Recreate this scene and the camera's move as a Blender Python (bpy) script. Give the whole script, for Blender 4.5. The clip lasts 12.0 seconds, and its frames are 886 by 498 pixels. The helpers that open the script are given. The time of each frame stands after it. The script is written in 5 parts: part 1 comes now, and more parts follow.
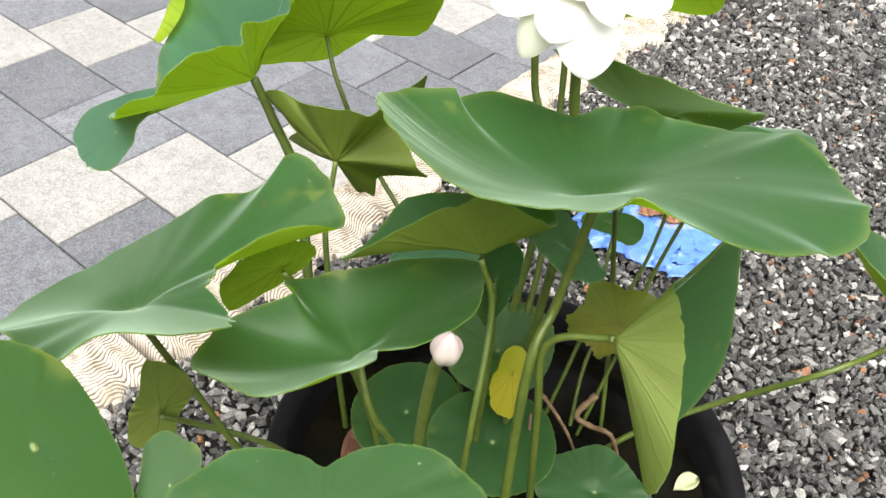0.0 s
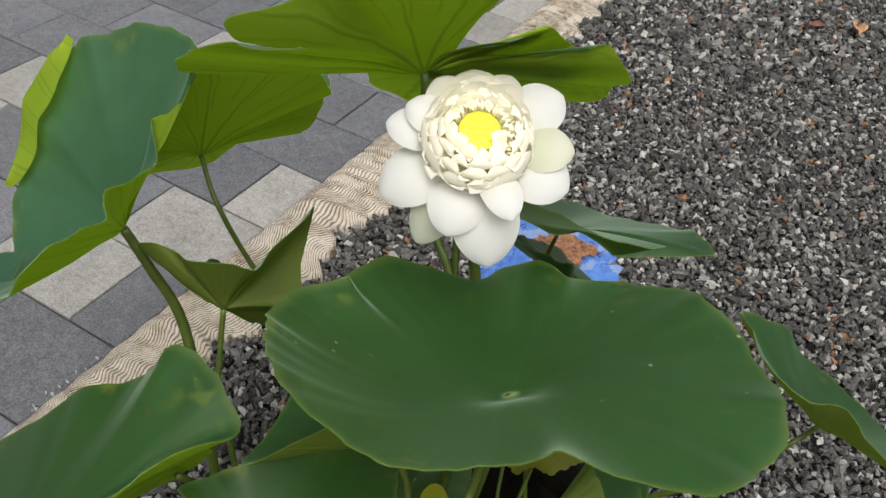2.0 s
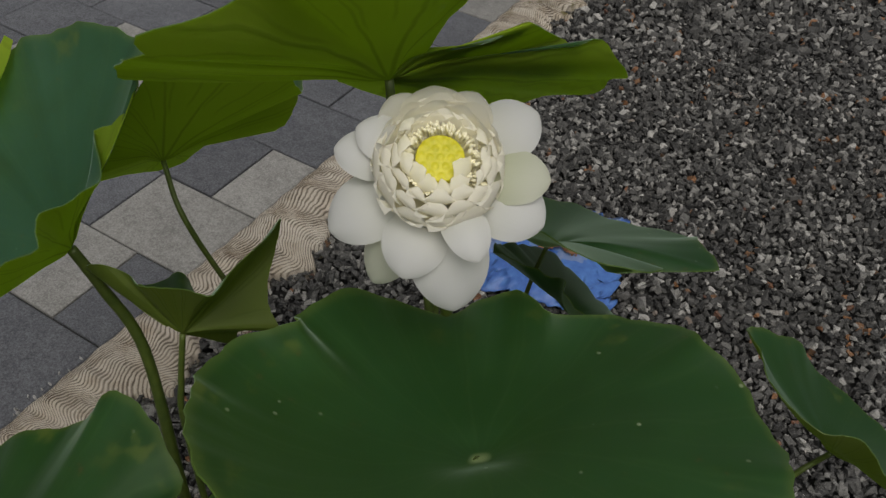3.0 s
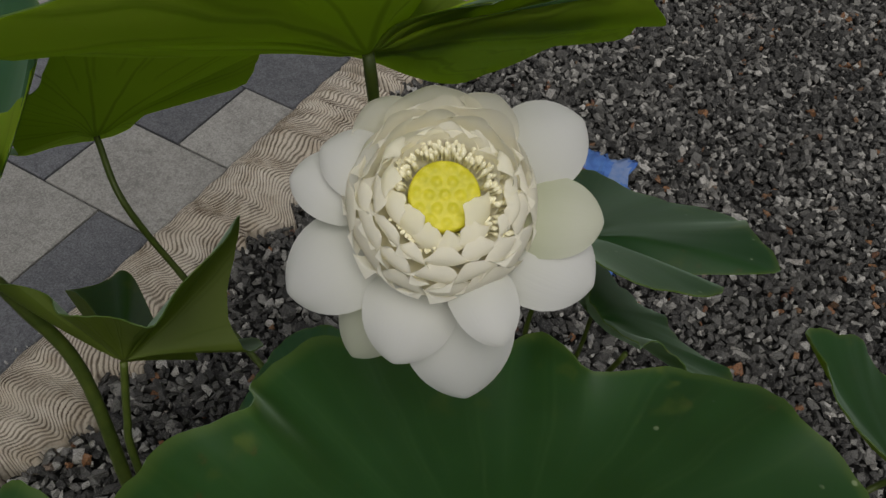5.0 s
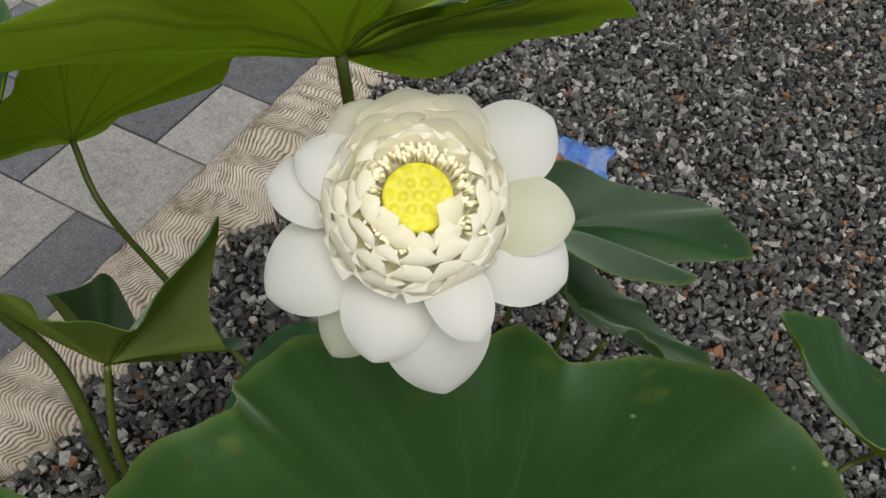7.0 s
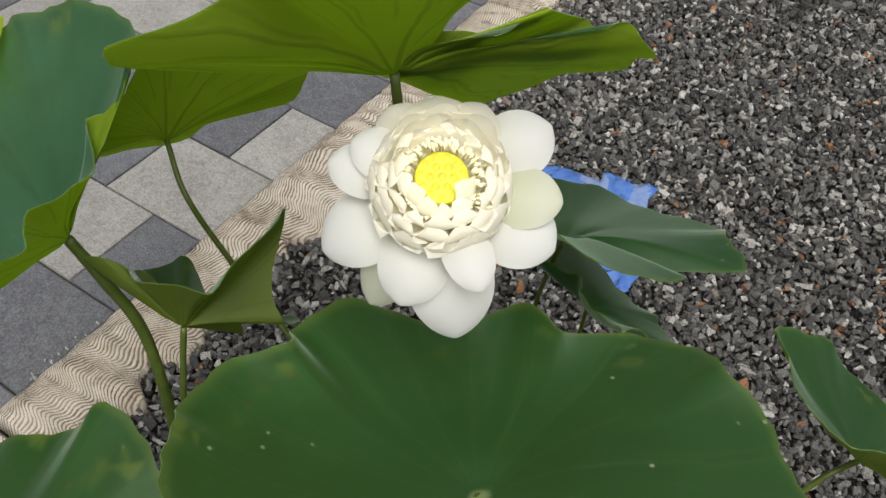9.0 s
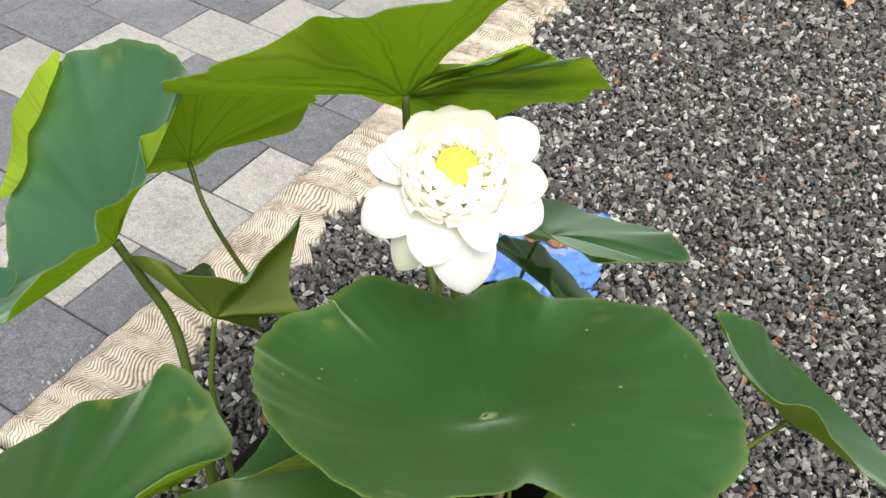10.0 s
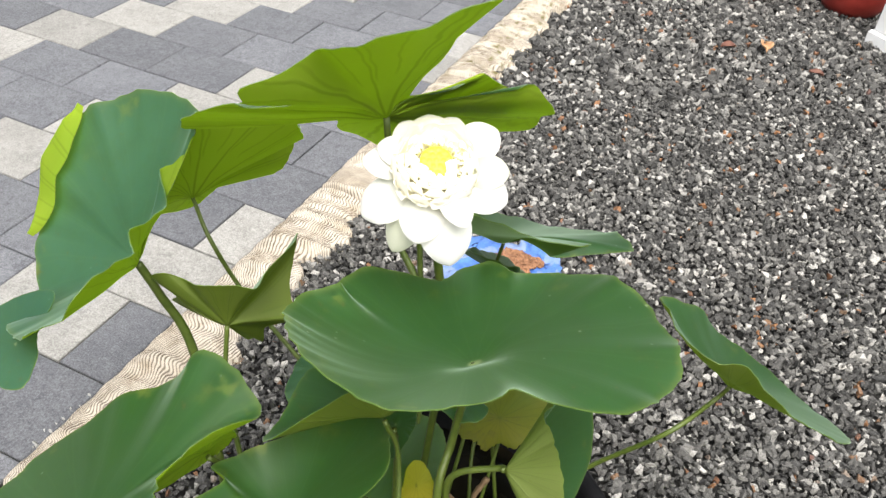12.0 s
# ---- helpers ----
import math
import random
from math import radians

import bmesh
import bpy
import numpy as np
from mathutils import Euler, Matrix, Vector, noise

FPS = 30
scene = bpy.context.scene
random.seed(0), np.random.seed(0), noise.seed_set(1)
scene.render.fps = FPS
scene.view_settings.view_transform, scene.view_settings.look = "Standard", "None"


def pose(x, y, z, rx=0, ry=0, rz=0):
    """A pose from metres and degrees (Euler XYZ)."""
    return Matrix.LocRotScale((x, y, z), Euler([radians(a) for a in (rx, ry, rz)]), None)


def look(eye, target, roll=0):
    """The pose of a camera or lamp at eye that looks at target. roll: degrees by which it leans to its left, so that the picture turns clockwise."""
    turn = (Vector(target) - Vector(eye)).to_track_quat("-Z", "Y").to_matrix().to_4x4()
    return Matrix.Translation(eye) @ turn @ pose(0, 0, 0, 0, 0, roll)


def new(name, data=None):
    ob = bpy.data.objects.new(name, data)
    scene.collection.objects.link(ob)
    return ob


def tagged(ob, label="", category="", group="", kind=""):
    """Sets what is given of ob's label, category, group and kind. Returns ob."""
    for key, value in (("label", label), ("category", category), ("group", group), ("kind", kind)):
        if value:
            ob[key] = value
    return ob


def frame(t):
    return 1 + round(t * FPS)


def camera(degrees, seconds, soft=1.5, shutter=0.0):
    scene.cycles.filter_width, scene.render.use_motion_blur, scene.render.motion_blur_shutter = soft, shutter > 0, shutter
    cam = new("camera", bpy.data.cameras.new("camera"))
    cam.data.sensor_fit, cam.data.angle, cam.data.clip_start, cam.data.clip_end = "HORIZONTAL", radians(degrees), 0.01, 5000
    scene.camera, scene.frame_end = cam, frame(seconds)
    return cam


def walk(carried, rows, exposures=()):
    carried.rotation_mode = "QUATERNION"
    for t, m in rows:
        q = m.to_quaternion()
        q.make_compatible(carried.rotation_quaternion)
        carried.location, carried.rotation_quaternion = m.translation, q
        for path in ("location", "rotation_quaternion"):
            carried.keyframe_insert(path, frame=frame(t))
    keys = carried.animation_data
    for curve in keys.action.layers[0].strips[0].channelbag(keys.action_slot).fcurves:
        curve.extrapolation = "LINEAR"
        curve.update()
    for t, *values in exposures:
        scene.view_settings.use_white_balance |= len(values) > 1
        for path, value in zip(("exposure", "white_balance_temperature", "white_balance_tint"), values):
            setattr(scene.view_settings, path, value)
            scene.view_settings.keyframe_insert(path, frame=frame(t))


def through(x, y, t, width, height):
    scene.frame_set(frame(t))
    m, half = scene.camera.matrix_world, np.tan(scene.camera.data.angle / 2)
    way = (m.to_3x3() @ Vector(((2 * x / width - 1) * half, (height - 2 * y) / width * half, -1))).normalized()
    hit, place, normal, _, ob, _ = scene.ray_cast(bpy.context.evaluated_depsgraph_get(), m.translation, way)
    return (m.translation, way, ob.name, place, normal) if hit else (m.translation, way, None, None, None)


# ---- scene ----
cam = camera(57.0, 12.0)
PATH = [
    (0, (0.179, 0.136, 1.589), (0.073, 1.624, 0.256), 4.7),
    (0.5, (0.121, 0.17, 1.612), (0.124, 1.641, 0.257), 5.5),
    (1, (0.097, 0.172, 1.65), (0.203, 1.645, 0.302), 6.4),
    (1.5, (0.105, 0.205, 1.699), (0.26, 1.691, 0.37), 6.6),
    (2, (0.158, 0.314, 1.704), (0.302, 1.799, 0.371), 6.0),
    (2.5, (0.207, 0.397, 1.696), (0.325, 1.865, 0.343), 5.0),
    (3, (0.208, 0.427, 1.687), (0.323, 1.86, 0.296), 4.8),
    (5, (0.208, 0.634, 1.608), (0.354, 1.917, 0.081), 5.1),
    (5.5, (0.206, 0.627, 1.611), (0.379, 1.886, 0.067), 5.3),
    (6, (0.211, 0.636, 1.604), (0.389, 1.889, 0.055), 5.0),
    (6.5, (0.212, 0.637, 1.611), (0.401, 1.894, 0.066), 5.1),
    (8.5, (0.215, 0.556, 1.661), (0.317, 1.853, 0.141), 4.1),
    (9, (0.228, 0.507, 1.694), (0.282, 1.843, 0.206), 4.0),
    (9.5, (0.201, 0.445, 1.728), (0.29, 1.822, 0.281), 5.4),
    (10, (0.166, 0.333, 1.775), (0.331, 1.754, 0.377), 6.2),
    (10.5, (0.129, 0.209, 1.809), (0.356, 1.676, 0.469), 6.2),
    (11, (0.113, 0.129, 1.825), (0.371, 1.626, 0.525), 5.4),
    (11.5, (0.12, 0.119, 1.814), (0.377, 1.633, 0.533), 4.6),
    (12, (0.12, 0.13, 1.826), (0.379, 1.655, 0.558), 4.5),
]
EXPOSURES = [(0.0, 1.16), (0.5, 1.12), (1.0, 0.77), (1.5, 0.56), (2.0, -0.04), (2.5, -0.97), (3.0, -1.16), (4.8, -1.30), (5.0, -1.30), (5.5, -0.65), (6.0, -0.67), (6.5, -0.63), (8.5, -0.22), (9.0, -0.20), (9.5, -0.08), (10.0, 0.64), (10.5, 0.99), (11.0, 0.95), (12.0, 0.81)]
walk(cam, [(t, look(eye, target, roll)) for t, eye, target, roll in PATH], EXPOSURES)

# ---- light ----
world = bpy.data.worlds.new("overcast_sky")
scene.world = world
world.use_nodes = True
wn, wl = world.node_tree.nodes, world.node_tree.links
wn.clear()
sky = wn.new("ShaderNodeTexSky")
sky.sky_type, sky.sun_disc = "NISHITA", False
sky.sun_elevation, sky.sun_rotation = radians(63), radians(175)
sky.air_density, sky.dust_density = 1.2, 4.0
grey = wn.new("ShaderNodeHueSaturation")
grey.inputs["Saturation"].default_value = 0.22
back = wn.new("ShaderNodeBackground")
back.inputs["Strength"].default_value = 0.15
wout = wn.new("ShaderNodeOutputWorld")
wl.new(sky.outputs[0], grey.inputs["Color"])
wl.new(grey.outputs[0], back.inputs["Color"])
wl.new(back.outputs[0], wout.inputs["Surface"])

sun_data = bpy.data.lights.new("sun", "SUN")
sun_data.energy, sun_data.angle, sun_data.color = 3.5, radians(55), (1.0, 0.97, 0.905)
sun = new("sun", sun_data)
sun.matrix_world = look((0.3, -1.9, 5.0), (0, 0.6, 0))


# ---- materials ----
class Shade:
    """A small node graph for one material."""

    def __init__(self, name):
        self.m = bpy.data.materials.new(name)
        self.m.use_nodes = True
        self.t = self.m.node_tree
        self.t.nodes.clear()
        self.out = self.t.nodes.new("ShaderNodeOutputMaterial")
        self.tc = self.t.nodes.new("ShaderNodeTexCoord")

    def node(self, kind, operation="", data_type="", blend_type="", uv_map=""):
        n = self.t.nodes.new("ShaderNode" + kind)
        if operation:
            n.operation = operation
        if data_type:
            n.data_type = data_type
        if blend_type:
            n.blend_type = blend_type
        if uv_map:
            n.uv_map = uv_map
        return n

    def put(self, socket, value):
        if isinstance(value, bpy.types.NodeSocket):
            self.t.links.new(value, socket)
        elif value is not None:
            if isinstance(value, tuple) and len(value) == 3 and socket.type == "RGBA":
                value = (*value, 1.0)
            socket.default_value = value

    def math(self, op, a, b=0.0, c=0.0):
        n = self.node("Math", operation=op)
        for s, v in zip(n.inputs, (a, b, c)):
            self.put(s, v)
        return n.outputs[0]

    def noise(self, scale, detail=4.0, rough=0.55, space="Object", vector=None, distort=0.0):
        n = self.node("TexNoise")
        self.put(n.inputs["Vector"], vector or self.tc.outputs[space])
        self.put(n.inputs["Scale"], scale)
        self.put(n.inputs["Detail"], detail)
        self.put(n.inputs["Roughness"], rough)
        self.put(n.inputs["Distortion"], distort)
        return n.outputs["Fac"]

    def span(self, x, lo, hi, a=0.0, b=1.0):
        n = self.node("MapRange")
        for s, v in zip(n.inputs, (x, lo, hi, a, b)):
            self.put(s, v)
        return n.outputs[0]

    def mix(self, fac, a, b, blend="MIX"):
        n = self.node("Mix", data_type="RGBA", blend_type=blend)
        self.put(n.inputs["Factor"], fac)
        self.put(n.inputs[6], a)
        self.put(n.inputs[7], b)
        return n.outputs[2]

    def ramp(self, x, *stops):
        n = self.node("ValToRGB")
        while len(n.color_ramp.elements) < len(stops):
            n.color_ramp.elements.new(0.5)
        for el, (at, colour) in zip(n.color_ramp.elements, stops):
            el.position, el.color = at, (*colour, 1.0)
        self.put(n.inputs[0], x)
        return n.outputs[0]

    def bump(self, height, strength=0.4, distance=0.002):
        n = self.node("Bump")
        self.put(n.inputs["Height"], height)
        self.put(n.inputs["Strength"], strength)
        self.put(n.inputs["Distance"], distance)
        return n.outputs[0]

    def surface(self, colour, rough=0.6, normal=None, through=None, share=0.0, **more):
        p = self.node("BsdfPrincipled")
        self.put(p.inputs["Base Color"], colour)
        self.put(p.inputs["Roughness"], rough)
        self.put(p.inputs["Normal"], normal)
        for key, value in more.items():
            self.put(p.inputs[key.replace("_", " ")], value)
        last = p.outputs[0]
        if through is not None:
            tr = self.node("BsdfTranslucent")
            self.put(tr.inputs["Color"], through)
            mx = self.node("MixShader")
            self.put(mx.inputs[0], share)
            self.t.links.new(last, mx.inputs[1])
            self.t.links.new(tr.outputs[0], mx.inputs[2])
            last = mx.outputs[0]
        self.t.links.new(last, self.out.inputs["Surface"])
        return self.m


def vein_lines(s, count, width):
    """Radial veins that fork towards the rim, from the blade's (turn, radius) coordinates."""
    uv = s.node("UVMap", uv_map="blade")
    sep = s.node("SeparateXYZ")
    s.put(sep.inputs[0], uv.outputs[0])
    wob = s.math("MULTIPLY_ADD", s.noise(9.0, 2.0), 0.03, -0.015)
    turn, radius = s.math("ADD", sep.outputs[0], wob), sep.outputs[1]

    def lines(n, shift):
        f = s.math("FRACT", s.math("MULTIPLY_ADD", turn, float(n), shift))
        off = s.math("ABSOLUTE", s.math("SUBTRACT", f, 0.5))
        arc = s.math("MULTIPLY", s.math("MULTIPLY", off, 6.2832 / n), radius)
        return s.span(arc, width * 0.3, width, 1.0, 0.0)

    fork = s.math("MULTIPLY", lines(count * 2, 0.25), s.span(radius, 0.45, 0.55))
    return s.math("MAXIMUM", lines(count, 0.5), s.math("MULTIPLY", fork, 0.7)), radius


def leaf_top(name, dark, light, spots=0.5):
    s = Shade(name)
    vein, radius = vein_lines(s, 17, 0.010)
    big = s.noise(5.0, 3.0)
    fine = s.noise(60.0, 5.0)
    c = s.mix(s.span(big, 0.3, 0.7), dark, light)
    c = s.mix(s.math("MULTIPLY", s.span(fine, 0.4, 0.75), 0.25), c, light)
    c = s.mix(s.math("MULTIPLY", s.span(s.noise(24.0, 5.0, 0.65), 0.45, 0.66), 0.4), c, tuple(0.7 * v for v in dark))
    c = s.mix(s.math("MULTIPLY", vein, 0.09), c, (0.14, 0.24, 0.07))
    speck = s.node("TexVoronoi")
    s.put(speck.inputs["Vector"], s.tc.outputs["Object"])
    s.put(speck.inputs["Scale"], 42.0)
    dots = s.math("MULTIPLY", s.span(speck.outputs["Distance"], 0.06, 0.10, 1.0, 0.0), s.span(s.noise(14.0, 1.0), 0.56, 0.62))
    c = s.mix(s.math("MULTIPLY", dots, spots), c, (0.45, 0.52, 0.30))
    blight = s.math("MULTIPLY", s.span(s.noise(26.0, 4.0), 0.60, 0.68), s.span(radius, 0.70, 0.97))
    c = s.mix(s.math("MULTIPLY", blight, 0.3), c, (0.22, 0.24, 0.04))
    rot = s.math("MULTIPLY", s.span(s.noise(70.0, 3.0), 0.66, 0.70), s.span(s.noise(6.0, 1.0), 0.55, 0.62))
    c = s.mix(s.math("MULTIPLY", rot, 0.6), c, (0.09, 0.06, 0.02))
    hub = s.span(radius, 0.02, 0.05, 0.8, 0.0)
    c = s.mix(hub, c, (0.26, 0.33, 0.14))
    edge = s.span(radius, 0.965, 1.0)
    c = s.mix(s.math("MULTIPLY", edge, 0.25), c, (0.20, 0.24, 0.05))
    h = s.math("ADD", s.math("MULTIPLY", vein, -0.2), s.math("MULTIPLY", fine, 0.5))
    return s.surface(c, s.span(big, 0.3, 0.7, 0.48, 0.6), s.bump(h, 0.15, 0.001), (0.48, 0.67, 0.09), 0.33,
                     Sheen_Weight=0.50, Sheen_Roughness=0.32, Sheen_Tint=(0.76, 1.0, 0.80), Specular_IOR_Level=0.35)


def leaf_under(name, dark, light, mark=0.4, share=0.52, rot=0.70):
    s = Shade(name)
    vein, radius = vein_lines(s, 17, 0.011)
    vein = s.math("MULTIPLY", vein, s.span(radius, 0.2, 1.0, 1.0, 0.45))
    big = s.noise(6.0, 4.0)
    c = s.mix(s.span(big, 0.3, 0.7), dark, light)
    c = s.mix(s.math("MULTIPLY", vein, mark), c, (0.10, 0.14, 0.015))
    blot = s.math("MULTIPLY", s.span(s.noise(55.0, 2.0, distort=1.5), rot, rot + 0.04), s.span(s.noise(7.0, 1.0), rot - 0.18, rot - 0.1))
    c = s.mix(s.math("MULTIPLY", blot, 0.8), c, (0.06, 0.05, 0.01))
    hub = s.span(radius, 0.03, 0.09, 0.75, 0.0)
    c = s.mix(hub, c, (0.07, 0.08, 0.015))
    h = s.math("ADD", vein, s.math("MULTIPLY", s.noise(80.0, 4.0), 0.3))
    lit = s.mix(s.math("MULTIPLY", vein, 0.45), (0.72, 0.90, 0.078), (0.30, 0.42, 0.03))
    return s.surface(c, 0.6, s.bump(h, 0.5, 0.002), lit, share, Specular_IOR_Level=0.25)


def plain(name, a, b, scale=30.0, rough=0.6, lift=0.3, depth=0.001, **more):
    s = Shade(name)
    f = s.noise(scale, 5.0)
    g = s.noise(scale * 0.13, 3.0)
    c = s.mix(s.span(s.math("MULTIPLY_ADD", f, 0.6, s.math("MULTIPLY", g, 0.4)), 0.35, 0.65), a, b)
    return s.surface(c, rough, s.bump(f, lift, depth), **more)


TOP = leaf_top("lotus_leaf_upper", (0.0075, 0.040, 0.009), (0.015, 0.064, 0.0165))
TOP_BLUE = leaf_top("lotus_leaf_glaucous", (0.013, 0.062, 0.036), (0.025, 0.090, 0.056), 0.2)
UNDER = leaf_under("lotus_leaf_underside", (0.24, 0.33, 0.022), (0.34, 0.44, 0.044), 0.5, 0.68)
# Darker undersides: olive tone plus shade on low leaves, put into the colour.
UNDER_OLIVE_SHADE = leaf_under("lotus_leaf_olive_shaded_underside", (0.0871, 0.119, 0.0198), (0.143, 0.174, 0.0356), 0.5, 0.25)
UNDER_DULL_SHADE = leaf_under("lotus_leaf_dull_shaded_underside", (0.07, 0.098, 0.012), (0.11, 0.14, 0.022), 0.5, 0.24)
UNDER_PALE = leaf_under("lotus_leaf_pale_underside", (0.11, 0.142, 0.032), (0.155, 0.19, 0.052), 0.35, 0.3)
YELLOW = leaf_under("withering_yellow_leaf", (0.22, 0.23, 0.012), (0.35, 0.27, 0.018), 0.3, 0.4)
YELLOW_GREEN = leaf_under("mottled_yellowing_leaf", (0.042, 0.066, 0.005), (0.115, 0.102, 0.007), 0.25, 0.3, 0.56)
STEM = plain("green_stem", (0.040, 0.066, 0.006), (0.078, 0.105, 0.013), 60.0, 0.5, 0.5, 0.001)
OLD_STEM = plain("withered_stem", (0.06, 0.035, 0.015), (0.16, 0.10, 0.05), 80.0, 0.7, 0.6)


def petal_stuff(name, white, foot, share=0.16, glow=(0.97, 0.95, 0.86)):
    s = Shade(name)
    uv = s.node("UVMap", uv_map="blade")
    sep = s.node("SeparateXYZ")
    s.put(sep.inputs[0], uv.outputs[0])
    stretch = s.node("Mapping")
    s.put(stretch.inputs["Vector"], uv.outputs[0])
    s.put(stretch.inputs["Scale"], (26.0, 1.5, 1.0))
    ribs = s.noise(1.0, 3.0, vector=stretch.outputs[0])
    c = s.mix(s.span(sep.outputs[1], 0.05, 0.55), foot, white)
    c = s.mix(s.math("MULTIPLY", s.span(ribs, 0.45, 0.7), 0.18), c, foot)
    tip = s.math("MULTIPLY", s.span(sep.outputs[1], 0.965, 1.0), s.span(s.noise(9.0, 1.0), 0.45, 0.6))
    c = s.mix(s.math("MULTIPLY", tip, 0.35), c, (0.75, 0.38, 0.45))
    return s.surface(c, 0.55, s.bump(ribs, 0.22, 0.001), glow, share, Specular_IOR_Level=0.3)


PETAL = petal_stuff("white_petal", (0.62, 0.615, 0.60), (0.60, 0.60, 0.52), 0.28)
PETAL_OLD = petal_stuff("greenish_outer_petal", (0.56, 0.565, 0.455), (0.46, 0.50, 0.30), 0.3)
# Cream petals: their yellow foot and paleness also carry light bounced between petals.
PETAL_CREAM = petal_stuff("cream_white_petal", (0.90, 0.875, 0.80), (0.91, 0.865, 0.68), 0.5, (0.99, 0.96, 0.84))
CREAM = petal_stuff("cream_petal", (0.94, 0.91, 0.82), (0.95, 0.905, 0.70), 0.5, (0.99, 0.965, 0.84))
POD = plain("yellow_seed_pod", (0.50, 0.47, 0.015), (0.66, 0.59, 0.03), 200.0, 0.5, 0.3, 0.0005)
STAMEN = plain("cream_stamen", (0.86, 0.80, 0.52), (0.88, 0.84, 0.66), 300.0, 0.6)
BUD = petal_stuff("pink_white_bud", (0.33, 0.265, 0.255), (0.33, 0.32, 0.235))
POT = plain("black_plastic", (0.005, 0.005, 0.006), (0.011, 0.011, 0.012), 25.0, 0.5, 0.25, 0.001, Specular_IOR_Level=0.06)
MUD = plain("dark_mud", (0.008, 0.006, 0.004), (0.03, 0.022, 0.014), 18.0, 0.8, 0.8, 0.01)


def water_stuff():
    s = Shade("dark_pot_water")
    return s.surface(s.mix(s.span(s.noise(9.0, 4.0), 0.45, 0.65), (0.002, 0.002, 0.0015), (0.006, 0.005, 0.003)), s.span(s.noise(6.0, 3.0), 0.4, 0.6, 0.12, 0.45), s.bump(s.noise(14.0, 2.0), 0.15, 0.004), Specular_IOR_Level=0.08)


WATER = water_stuff()


def paver_stuff(name, a, b, rough_cast=1.0):
    """Cast concrete: cloudy tone, a rough split grain with dark pores and pale grit."""
    s = Shade(name)
    rnd = s.node("ObjectInfo").outputs["Random"]
    move = s.node("VectorMath", operation="ADD")
    s.put(move.inputs[0], s.tc.outputs["Object"])
    s.put(move.inputs[1], s.math("MULTIPLY", rnd, 37.0))
    at = move.outputs[0]
    grain = s.noise(75.0, 7.0, 0.75, vector=at)
    cloud = s.noise(7.0, 4.0, vector=at)
    pit = s.noise(420.0, 3.0, vector=at)
    split = s.noise(38.0, 6.0, 0.7, vector=at, distort=0.8)
    crumb = s.noise(190.0, 2.0, vector=at)
    c = s.mix(s.span(cloud, 0.3, 0.7), a, b)
    c = s.mix(s.math("MULTIPLY", s.span(split, 0.50, 0.68), 0.45 * rough_cast), c, tuple(1.55 * v for v in b))
    c = s.mix(s.math("MULTIPLY", s.span(split, 0.47, 0.33), 0.60 * rough_cast), c, tuple(0.5 * v for v in a))
    c = s.mix(s.math("MULTIPLY", s.span(grain, 0.5, 0.75), 0.4), c, tuple(1.5 * v for v in b))
    c = s.mix(s.math("MULTIPLY", s.span(crumb, 0.52, 0.66), 0.45 * rough_cast), c, tuple(1.6 * v for v in b))
    c = s.mix(s.math("MULTIPLY", s.span(crumb, 0.48, 0.36), 0.5 * rough_cast), c, tuple(0.5 * v for v in a))
    c = s.mix(s.math("MULTIPLY", s.span(pit, 0.56, 0.7), 0.5), c, tuple(0.45 * v for v in a))
    h = s.math("ADD", s.math("MULTIPLY", grain, 0.7), s.math("ADD", s.math("MULTIPLY", pit, 0.5), s.math("MULTIPLY", split, 0.9 * rough_cast)))
    hsv = s.node("HueSaturation")
    s.put(hsv.inputs["Color"], c)
    s.put(hsv.inputs["Value"], s.span(rnd, 0.0, 1.0, 0.84, 1.14))
    return s.surface(hsv.outputs[0], 0.75, s.bump(h, 0.9, 0.005), Specular_IOR_Level=0.35)


PAVER_DARK = paver_stuff("dark_grey_concrete", (0.089, 0.0916, 0.102), (0.127, 0.129, 0.14))
PAVER_LIGHT = paver_stuff("light_grey_concrete", (0.203, 0.196, 0.184), (0.266, 0.258, 0.242), 0.75)
JOINT = plain("dark_joint_sand", (0.02, 0.02, 0.02), (0.05, 0.048, 0.045), 200.0, 0.9)


